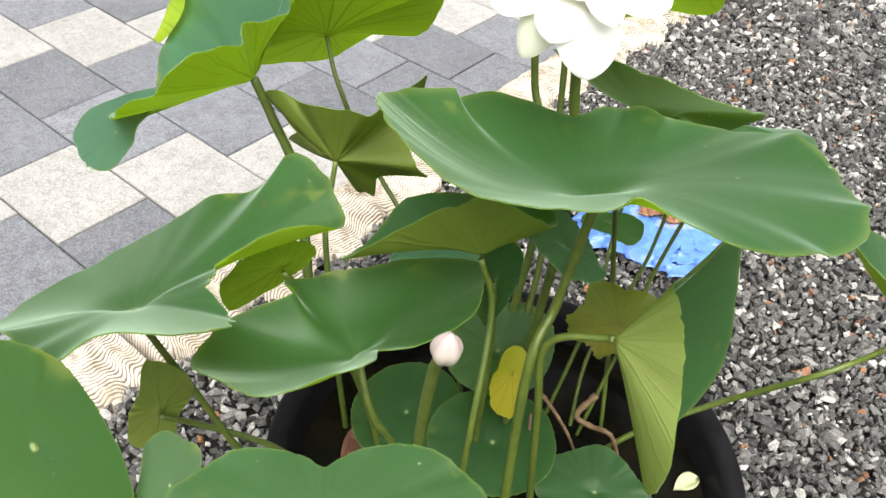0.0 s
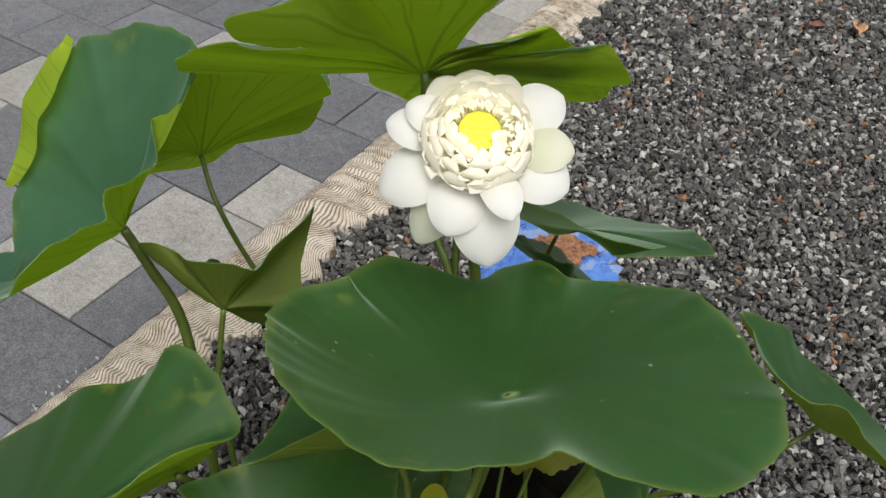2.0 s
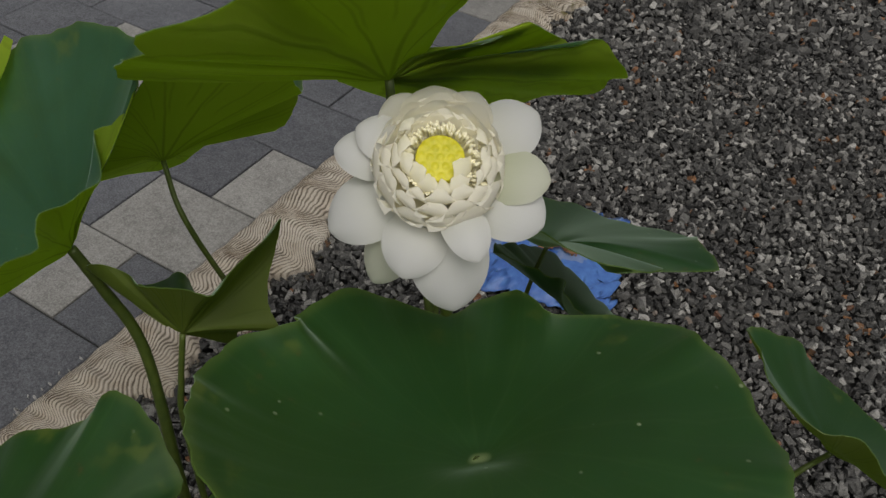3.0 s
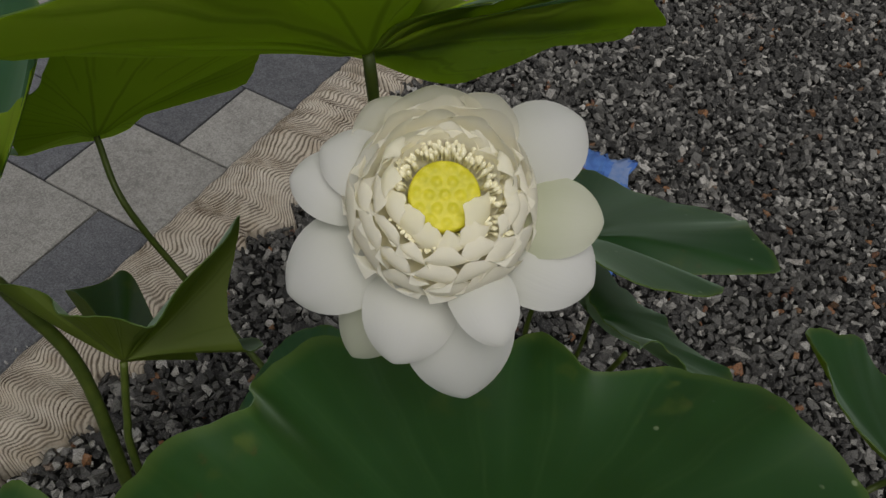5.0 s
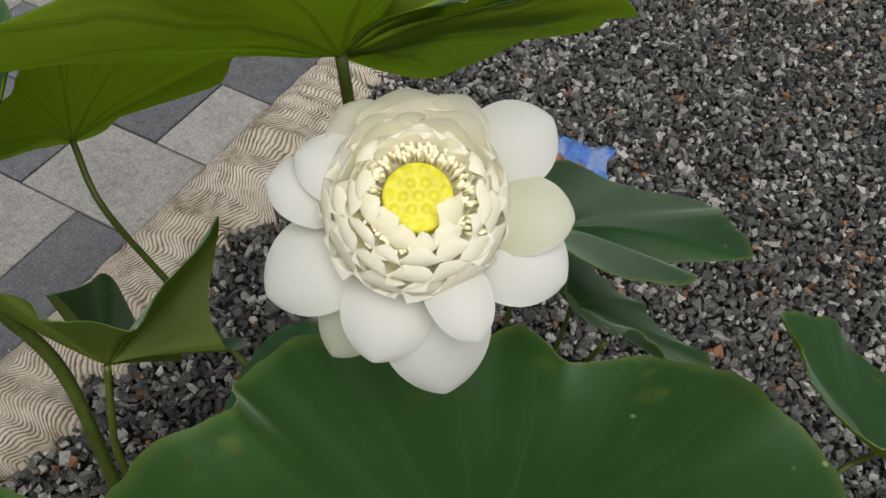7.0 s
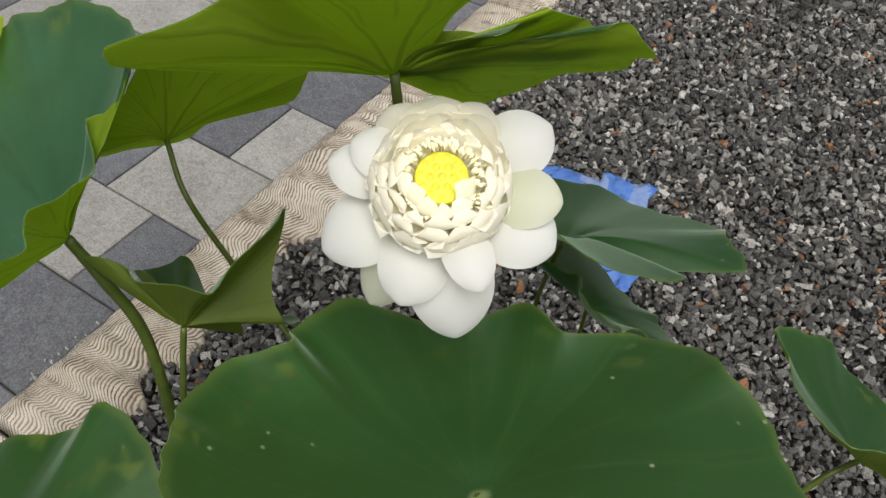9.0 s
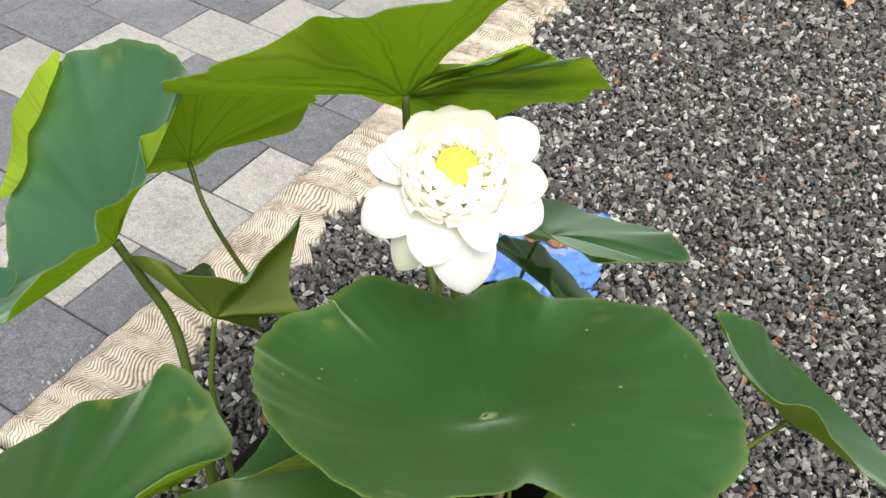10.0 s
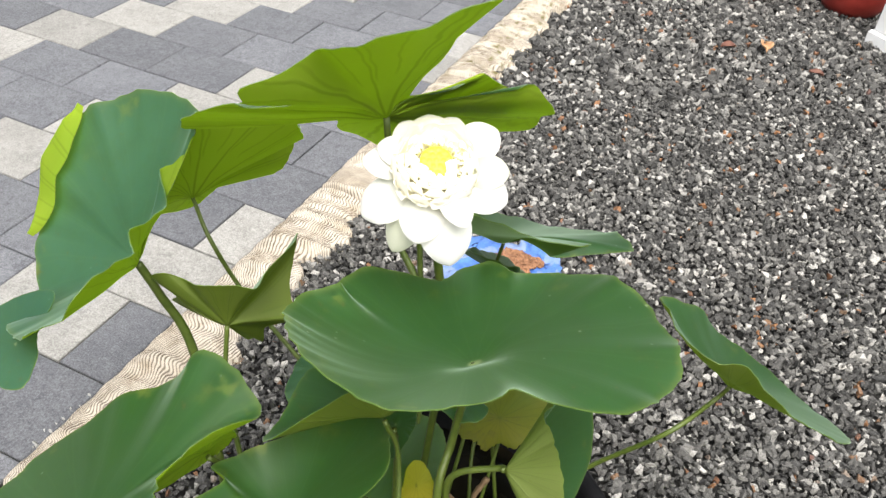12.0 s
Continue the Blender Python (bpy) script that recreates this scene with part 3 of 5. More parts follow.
def gravel_bed():
    """Crushed stones in one mesh: a dense layer near the pot, larger and looser far off."""
    rnd = np.random.RandomState(3)
    # a rough block with two cut corners: ten corners, sixteen faces
    ico = np.array([(-1, -1, -1), (1, -0.8, -1), (0.9, 1, -1), (-0.8, 0.9, -1), (-0.7, -1, 0.7), (0.6, -0.9, 1), (1, 0.5, 0.6), (0.3, 1, 0.9), (-0.9, 0.6, 0.8), (-1, -0.3, 0.5)], float)
    tri = np.array([(0, 3, 2), (0, 2, 1), (0, 1, 5), (0, 5, 4), (1, 2, 6), (1, 6, 5), (2, 3, 7), (2, 7, 6), (3, 8, 7), (3, 9, 8), (3, 0, 9), (0, 4, 9), (4, 8, 9), (4, 5, 8), (5, 7, 8), (5, 6, 7)])
    spots = []
    for pitch, (x0, x1), (y0, y1) in ((0.0150, (-0.9, 2.6), (0.3, 3.4)), (0.0205, (-0.4, 5.6), (0.2, 7.2))):
        gx, gy = np.meshgrid(np.arange(x0, x1, pitch), np.arange(y0, y1, pitch))
        p = np.stack([gx.ravel(), gy.ravel()], 1) + rnd.uniform(-0.5, 0.5, (gx.size, 2)) * pitch
        uu = p @ U
        keep = uu > EDGE_U + 0.185 + 0.02 * np.sin(9 * (p @ V))
        if spots:
            keep &= ~((p[:, 0] > -0.9) & (p[:, 0] < 2.6) & (p[:, 1] > 0.3) & (p[:, 1] < 3.4))
        keep &= p[:, 1] > -0.2 + 0.0 * p[:, 0]
        # nothing under the tub, nor far outside the lane that the walk looks along
        keep &= np.hypot(p[:, 0] - 0.25, p[:, 1] - 0.90) > 0.24
        keep &= p[:, 0] < 1.3 + 0.62 * p[:, 1]
        p = p[keep]
        spots.append(np.c_[p, np.full(len(p), pitch)])
    spots = np.concatenate(spots)
    n = len(spots)
    size = spots[:, 2] * np.exp(np.clip(rnd.normal(0, 0.30, n), -0.7, 0.55)) * 0.51
    shape = rnd.uniform(0.6, 1.3, (n, 1, 3)) * np.array((1.15, 0.85, 0.62))
    v = (ico[None] + rnd.uniform(-0.55, 0.55, (n, 10, 3))) * shape
    q = rnd.normal(size=(n, 4))
    q[:, 1:3] *= 0.85
    q /= np.linalg.norm(q, axis=1, keepdims=True)
    w, x, y, z = q.T
    rot = np.stack([np.stack([1 - 2 * (y * y + z * z), 2 * (x * y - z * w), 2 * (x * z + y * w)], -1),
                    np.stack([2 * (x * y + z * w), 1 - 2 * (x * x + z * z), 2 * (y * z - x * w)], -1),
                    np.stack([2 * (x * z - y * w), 2 * (y * z + x * w), 1 - 2 * (x * x + y * y)], -1)], 1)
    v = np.einsum("nij,nkj->nki", rot, v) * size[:, None, None]
    v[..., 0] += spots[:, None, 0]
    v[..., 1] += spots[:, None, 1]
    v[..., 2] += (-0.012 + rnd.uniform(-0.011, 0.009, n))[:, None]
    f = (tri[None] + 10 * np.arange(n)[:, None, None]).reshape(-1, 3)
    me = bpy.data.meshes.new("gravel")
    me.vertices.add(n * 10)
    me.vertices.foreach_set("co", v.astype(np.float32).ravel())
    me.loops.add(len(f) * 3)
    me.loops.foreach_set("vertex_index", f.astype(np.int32).ravel())
    me.polygons.add(len(f))
    me.polygons.foreach_set("loop_start", np.arange(0, len(f) * 3, 3, dtype=np.int32))
    me.polygons.foreach_set("use_smooth", [False] * len(f))
    me.materials.append(GRAVEL)
    me.update(calc_edges=True)
    me.validate()
    ob = new("gravel", me)
    return tagged(ob, "crushed dark grey stone gravel with pale and rusty bits", "gravel", kind="stuff")


gravel_bed()
for v_a, v_b, seed, label in (
    (V0 - 2.6, V0 - 0.98, 1.0, "cream carved concrete edging with wavy grain"),
    (V0 - 0.975, V0 + 0.52, 2.3, "cream carved concrete edging with deep wavy grooves beside the gravel"),
    (V0 + 0.525, V0 + 1.75, 4.1, "weathered cream carved edging with wavy grain"),
    (V0 + 1.755, V0 + 4.6, 5.7, "mossy brown-stained carved edging far along the paving"),
):
    edging(v_a, v_b, seed, label)


# ---- the tub ----
POT_AT, POT_R, POT_H = (0.25, 0.90), 0.382, 0.487


def lathe(name, profile, material, sides=72):
    verts, faces = [], []
    for r, z in profile:
        verts += [(r * math.cos(2 * math.pi * k / sides), r * math.sin(2 * math.pi * k / sides), z) for k in range(sides)]
    for i in range(len(profile) - 1):
        for k in range(sides):
            k2 = (k + 1) % sides
            faces.append((i * sides + k, i * sides + k2, (i + 1) * sides + k2, (i + 1) * sides + k))
    faces.append(tuple(range(sides))[::-1])
    return mesh_of(name, verts, faces, material)


def disc(name, r, z, material, sides=72):
    verts = [(0, 0, z)] + [(r * math.cos(2 * math.pi * k / sides), r * math.sin(2 * math.pi * k / sides), z) for k in range(sides)]
    return mesh_of(name, verts, [(0, 1 + k, 1 + (k + 1) % sides) for k in range(sides)], material)


tub = thing("plant_tub", (*POT_AT, 0.0), "black plastic tub with rolled rim, full of dark water", "plant pot")
R, H = POT_R, POT_H
part("tub_wall", lathe("tub_wall", [(R * 0.72, -0.03), (R * 0.74, 0.02), (R * 0.90, H - 0.06), (R * 0.91, H - 0.035), (R * 0.985, H - 0.03), (R, H - 0.018), (R * 0.995, H - 0.005),
     (R * 0.975, H), (R * 0.94, H), (R * 0.915, H - 0.006), (R * 0.905, H - 0.02), (R * 0.88, H - 0.09), (R * 0.80, 0.10)], POT), tub)
part("water", disc("water", R * 0.895, H - 0.075, WATER), tub, "still dark water")


# ---- lotus leaves ----
# hub, normal, turn, reach and lift of the rim in cm at even turns
LEAVES = {
    "big": ((0.277, 0.789, 1.112), (-0.25, 0.44, 0.86), (8, 17, 26, 35, 44, 52, 62, 73, 80, 87, 98, 109, 116, 124, 134, 143, 152, 161, 170, 179, 188, 197, 206, 215, 224, 233, 242, 251, 260, 269, 278, 285, 296, 307, 314, 323, 332, 341, 350, 359),
        (23.4, 24, 22.9, 23.8, 22.7, 21.5, 16.6, 18.7, 19.9, 16.4, 15.4, 16.9, 18.1, 20.9, 20.5, 20, 15.8, 16.4, 18.5, 19, 19.6, 19.4, 20, 20.6, 21, 19.8, 19.2, 18, 16.3, 15.2, 15.2, 16.3, 17.5, 18.6, 21.1, 22, 21.8, 23.5, 23.7, 24),
        (-3.1, -1.5, 1.3, 1.1, 1.5, 2.1, 4.2, 5.5, 5.4, 6.1, 5.5, 6.9, 8.1, 9.4, 9.4, 9.5, 10.7, 11.1, 11.6, 11.7, 11.7, 11.8, 11.6, 11, 8.9, 5.6, 3.7, 2.5, 1.5, 0.9, 0.9, 1.6, -0.9, -3.1, -4, -4.8, -5.9, -5.4, -3.5, -4.3)),
    "top": ((0.193, 1.157, 1.235), (-0.25, 0.76, 0.6), (5, 39, 30, 32, 56, 43, 44, 49, 56, 64, 70, 76, 84, 92, 98, 104, 112, 118, 126, 133, 139, 147, 153, 160, 167, 175, 181, 187, 195, 202, 209, 216, 223, 228, 236, 245, 250, 256, 264, 271, 278, 285, 292, 300, 306, 311, 319, 327, 333, 75, 82, 66),
        (10.1, 16.2, 16.5, 18.4, 31.2, 26, 30.6, 36.2, 44.4, 51.4, 57.4, 50.4, 42.3, 45.6, 49.5, 44.6, 34.9, 25.3, 16.4, 13.2, 12.4, 15.2, 20.7, 21.3, 19.4, 23.6, 29.1, 28.4, 26.2, 25.3, 24.7, 21.3, 20, 16.5, 16.4, 26.8, 30.3, 23.6, 22.2, 23.7, 26, 27.6, 30.1, 33.1, 33.6, 25.4, 16.4, 11.7, 9, 13.4, 13.8, 13.6),
        (-0.4, 3.4, 2.8, 3, 6, 1.8, 2.9, 1, 1.7, 4.5, 4.9, 5.6, 3.4, 4.2, 7.2, 11, 10.8, 8.4, 5.8, 4.8, 4.5, 5.8, 7.8, 7.6, 5.8, 7.2, 7.8, 8.1, 6.7, 5.4, 4.2, 3.5, 1.5, 0.9, -0.1, -2.8, -2.5, 0.3, 1.6, 0, -1.6, -1.9, -3.2, -3.2, -3.2, 0.6, 0.9, 1.3, 1.4, 6.3, 6, 4.4)),
    "mid": ((-0.14, 1.405, 0.921), (0, 0.86, 0.5), (346, 357, 8, 20, 31, 43, 54, 64, 76, 88, 98, 109, 121, 133, 144, 152, 166, 178, 188, 200, 211, 222, 233, 243, 256, 269, 279, 291, 301, 311, 324, 335),
        (21, 19.7, 18.9, 19.6, 19.9, 20.7, 21, 20.4, 19.2, 17.7, 17.6, 18.8, 20.8, 22.4, 21, 15.3, 10.5, 10.2, 10.9, 11.9, 12.8, 12.9, 12.6, 11.6, 11.5, 15.2, 20, 25.5, 29.6, 27.8, 24.6, 22.7),
        (8.3, 12.9, 16.6, 14.7, 12.6, 11.5, 11.4, 12.5, 12.3, 8, 5.2, 3.9, 3.1, 1.2, 0.2, -1.4, -2.8, -1.9, -0.6, 0.1, 0.4, 0.4, 0.2, 0, 0.2, 1.4, 2.8, 4, 4.9, 5.3, 5.8, 6.6)),
    "left": ((-0.202, 1.158, 0.968), (-0.68, -0.16, 0.72), (16, 18, 37, 55, 71, 87, 107, 121, 144, 168, 188, 208, 235, 260, 279, 297, 312, 328, 2, 21),
        (20.3, 25, 25.9, 25.2, 23.5, 22.8, 20.8, 19.7, 19.2, 19.8, 18, 16.5, 17, 20, 22, 20.6, 16.6, 12.6, 11.9, 15.1),
        (4.6, 6.2, 6.8, 10.2, 12.2, 13.2, 12.3, 9.6, 7.1, 4.5, 6, 9.5, 12, 13.5, 13.5, 12.3, 8.3, 7.2, 3.1, 4.7)),
    "small": ((-0.06, 1.105, 0.87), (-0.19, 0.98, 0), (93, 106, 115, 124, 138, 153, 160, 169, 183, 196, 205, 217, 228, 239, 250, 258, 273, 288, 296, 307, 318, 327, 340, 353, 3, 14, 26, 39, 48, 57, 70, 82),
        (12.1, 14.5, 14.1, 10.1, 9.2, 12.8, 13.1, 12.1, 7.3, 7.7, 9.4, 11, 11.5, 7.2, 3.8, 2.3, 2.3, 6.3, 9.6, 12.9, 12.2, 9.5, 10.5, 10.1, 9.8, 10.9, 11.6, 11.8, 16.1, 16.2, 13.5, 11),
        (-0.8, 1.5, 4.2, 3.9, 4.6, 6.2, 8, 9, 16.2, 18.2, 18.1, 17.6, 16.6, 12.8, 8.1, 3.2, 1.3, 4.3, 7, 5.5, 4.4, 3.2, -0.5, -1.5, -1.7, -3.1, -4.1, 1.3, 4.6, 9.7, 9.1, 3.6)),
    "lowleft": ((-0.184, 0.697, 0.957), (-0.19, 0.51, 0.84), (6, 15, 24, 33, 42, 51, 60, 69, 78, 87, 96, 105, 114, 124, 132, 141, 150, 159, 168, 177, 186, 195, 204, 213, 222, 231, 240, 248, 258, 268, 276, 284, 294, 304, 312, 321, 330, 337, 348, 359),
        (13.2, 18.9, 23, 22.6, 21.9, 20.6, 19.5, 20.2, 19.9, 19.9, 21, 20.9, 23, 24.9, 24.7, 25.4, 28.8, 28.4, 27.3, 26.7, 26.1, 25.4, 24.5, 23.3, 21.8, 19.8, 17.9, 16, 15.1, 16.3, 18.1, 19.3, 20, 23, 21.8, 20, 18.8, 16.4, 10.7, 10.6),
        (5.3, 6.5, 5.6, 10, 12.5, 13.5, 11, 9.6, 8.9, 8.8, 7.9, 5.9, 4.2, 2.3, 0.9, -0.6, -3.4, -5.2, -5.3, -5, -4.4, -3.6, -2.7, -1.8, -0.9, -0.2, 0.4, 0.7, 0.9, -0.2, -0.2, -0.5, 1.5, 1.9, 0.7, 0.2, -0.1, -0.5, 1.6, 3.1)),
    "front": ((0.049, 0.719, 0.903), (-0.43, 0.32, 0.84), 7,
        (13.7, 15.9, 18, 14.7, 10.1, 8.7, 9.5, 9.6, 5.3, 12.5, 13.8, 16, 15.9, 16.2, 12.2, 9.9, 5.4, 8),
        (0.3, 1.9, 0.9, 4, 5.9, 6.6, 5.9, 8.8, 7.7, 7, 7.1, 8, 6.7, 4, 3.3, 2.2, 1.1, -1)),
    "cup": ((0.175, 0.795, 1.006), (0, 0.2, 0.98), 0,
        (6.8, 8.2, 9.2, 8.9, 9.8, 11.9, 13.9, 14.2, 15.3, 6.7, 4.2, 3.2, 3.1, 3.6, 4.2, 5.3),
        (3.9, 2.8, 3.3, 2.5, 1.6, 0.8, -0.1, -3.6, -3.6, 4.6, 6.4, 7.6, 7.8, 7.6, 6.9, 5.6)),
    "folded": ((0.325, 0.728, 0.964), (0.99, 0.12, 0.06), 139,
        (5.8, 4.9, 4.1, 4.4, 5.2, 6, 7.4, 12.7, 16.2, 15.1, 14.2, 14.5, 14.6, 15.1, 16.1, 7.5),
        (5.9, 5.9, 5.9, 5.8, 5.6, 5.4, 5.2, 4.4, 3.6, 4.6, 10, 15.2, 17.2, 17.6, 16.7, 9.2)),
    "back": ((0.408, 1.215, 0.949), (-0.03, 0.63, 0.77), 4,
        (21.1, 25.9, 23.2, 30.6, 17, 15.3, 15.6, 16.2, 16.6, 16.4, 15.7, 16.5, 22.1, 22.1, 9.1, 21.5),
        (-0.6, -0.7, 1, 3.3, 6, 7.7, 8.4, 8.5, 8, 6.7, 4.8, 3, -0.9, -2.2, -3.8, -3.8)),
    "narrow": ((0.463, 1.195, 0.832), (0.46, 0.28, 0.85), 3,
        (14.3, 16.4, 15.5, 21.2, 18.9, 15.5, 14.4, 14.4, 12.4, 8, 12.2, 14.4, 10.2, 14.1, 16.6, 18.9),
        (-0.5, -1.5, -2, -1.6, -1, -0.2, 0.6, 1.7, 3.1, 4.7, 5.1, 4.9, 4.2, 2.9, 1.9, 0.8)),
    "right": ((0.803, 1.012, 0.774), (0.41, 0.3, 0.86), 3,
        (22.4, 18, 13.9, 15.1, 15.6, 15.1, 17.9, 16.4, 15.7, 13, 11.2, 12, 14.8, 17.5, 20.5, 22.5),
        (-1, 0.8, 2.8, 3.3, 6.2, 6.7, 6.7, 6.5, 4.8, 4.1, 5.8, 3.8, 2.4, 1.5, 0.6, -0.2)),
    "near": ((0.088, 0.436, 1.041), (0, -0.1, 1), 0,
        (11.6, 12.3, 11.1, 9.9, 8.2, 6.5, 5.2, 4.4, 5.7, 7.3, 9.3, 10.5, 12.1, 11, 9.2, 8.1, 6.9, 6.3, 6.2, 6.5, 6.6, 7.1, 8.4, 9.6),
        (0, 0, 0, 0, 0, 0, 0, 0, 0, 0, 0, 0, 0, 0, 0, 0, 0, 0, 0, 0, 0, 0, 0, 0)),
    "near_left": ((-0.155, 0.472, 1.024), (0.72, -0.3, 0.62), 0,
        (10.2, 7.6, 6.1, 5.7, 6, 7.1, 8.3, 9.9, 8.1, 6.8, 6.3, 6.3, 7.3, 8.5, 10.1, 11.2),
        (0, 0, 0, 0, 0, 0, 0, 0, 0, 0, 0, 0, 0, 0, 0, 0)),
    "near_small": ((-0.069, 0.501, 0.945), (0, -0.32, 0.95), 0,
        (2, 2.2, 3.1, 4, 4.2, 5.1, 4.6, 3.2, 2.8, 2.8, 2.9, 2.9, 3.4, 3.2, 2.7, 2.2),
        (0, 0, 0, 0, 0, 0, 0, 0, 0, 0, 0, 0, 0, 0, 0, 0)),
    "olive": ((-0.058, 0.824, 0.918), (-0.2, 0.93, 0.3), 0,
        (4.9, 3.3, 2.7, 2.5, 2.6, 3.2, 5, 14.4, 10.3, 6.4, 5, 4.5, 4.4, 5, 5.3, 5.7),
        (0, 0, 0, 0, 0, 0, 0, 0, 0, 0, 0, 0, 0, 0, 0, 0)),
    "olive_low": ((-0.217, 0.75, 0.699), (-0.2, 0.95, 0.25), 0,
        (6.2, 3.6, 2.9, 2.7, 2.9, 4.2, 13.7, 14.7, 6.8, 4.6, 3.7, 3.5, 4, 5.4, 14.2, 10.9),
        (0, 0, 0, 0, 0, 0, 0, 0, 0, 0, 0, 0, 0, 0, 0, 0)),
    "pad_dark": ((0.085, 0.932, 0.52), (0.05, -0.1, 0.99), 0,
        (8.6, 9.0, 9.6, 9.8, 9.4, 8.8, 8.2, 8.0, 8.4, 9.0, 9.6, 9.8, 9.4, 9.0, 8.6, 8.4),
        (1.4, 1.2, 0.8, 0.3, 0.1, 0.3, 0.8, 1.2, 1.4, 1.2, 0.8, 0.3, 0.1, 0.3, 0.8, 1.2)),
    "pad_shade": ((0.226, 0.89, 0.53), (-0.05, -0.15, 0.98), 20,
        (9.6, 9.8, 9.2, 8.6, 8.8, 9.4, 9.8, 10.2, 9.8, 9.2, 8.8, 9.0, 9.4, 9.8, 10.0, 9.8),
        (0.8, 0.4, 0.1, 0.2, 0.6, 1.0, 1.2, 0.9, 0.5, 0.2, 0.2, 0.5, 0.9, 1.2, 1.1, 0.9)),
    "green_mid": ((0.217, 0.998, 0.62), (0.1, -0.45, 0.88), 0,
        (8.6, 9.4, 9.8, 9.2, 8.0, 7.4, 7.2, 7.4, 8.0, 8.4, 8.2, 7.6, 7.2, 7.4, 7.8, 8.2),
        (0, 0.3, 0.5, 0.3, 0, -0.3, -0.2, 0, 0.2, 0.3, 0.2, 0, -0.2, -0.3, -0.2, 0)),
    "yellow": ((0.240, 0.915, 0.668), (0.25, -0.75, 0.6), 0,
        (2.9, 2.7, 2.8, 3.2, 3.9, 4.0, 3.5, 2.9, 2.6, 2.9, 3.5, 4.6, 6.4, 7.2, 5.4, 3.6),
        (0.5, 0.8, 0.4, 0, -0.3, -0.2, 0.3, 0.8, 0.9, 0.3, -0.3, -0.8, -1.2, -0.9, -0.2, 0.3)),
    "mottled": ((0.402, 1.045, 0.665), (0, -0.85, 0.53), 0,
        (11.6, 9.0, 7.2, 6.6, 6.0, 7.4, 8.6, 7.0, 8.9, 8.0, 6.2, 6.8, 5.2, 6.6, 7.0, 9.4),
        (0.6, 0.2, -0.4, 0.3, 0.8, 0.2, -0.5, 0, 0.4, -0.3, 0.3, 0, -0.4, 0.4, 0.5, -0.2)),
    "pad_green": ((0.397, 0.87, 0.466), (0, -0.2, 0.98), 0,
        (9, 7.5, 7.2, 7.7, 7.9, 7.3, 7.8, 9.3, 9.9, 8.5, 7.3, 6.9, 6.8, 6.4, 7.1, 7.8),
        (0, 0, 0, 0, 0, 0, 0, 0, 0, 0, 0, 0, 0, 0, 0, 0)),
    "rear": ((0.102, 1.192, 0.659), (-0.2, -0.2, 0.96), 0,
        (8.8, 9, 9, 9.2, 8.3, 7.5, 6.7, 6.8, 7.6, 9.6, 10.2, 9.1, 8.3, 7.7, 7.8, 7.9),
        (0, 0, 0, 0, 0, 0, 0, 0, 0, 0, 0, 0, 0, 0, 0, 0)),
    "rear_dark": ((0.196, 0.853, 0.914), (0.3, 0.95, 0.1), 0,
        (4.9, 10.3, 6.2, 3.6, 2.9, 2.8, 3, 3.6, 4.5, 7.4, 6.1, 3.8, 3, 2.7, 2.7, 3.2),
        (0, 0, 0, 0, 0, 0, 0, 0, 0, 0, 0, 0, 0, 0, 0, 0)),
    "under": ((0.269, 0.867, 0.969), (0.2, 0.2, 0.96), 0,
        (3.5, 3.6, 4.4, 5.5, 8.2, 6.8, 5.7, 5.8, 5.2, 4.6, 4.8, 5.7, 7.8, 7.6, 6.5, 4),
        (0, 0, 0, 0, 0, 0, 0, 0, 0, 0, 0, 0, 0, 0, 0, 0)),
    "under_small": ((0.354, 1.086, 0.832), (0.2, -0.2, 0.96), 0,
        (5.3, 5.4, 3.9, 2.6, 2, 2, 2.3, 2.7, 4.2, 4.5, 2.8, 2.3, 2.1, 3, 4.4, 5),
        (0, 0, 0, 0, 0, 0, 0, 0, 0, 0, 0, 0, 0, 0, 0, 0)),
}

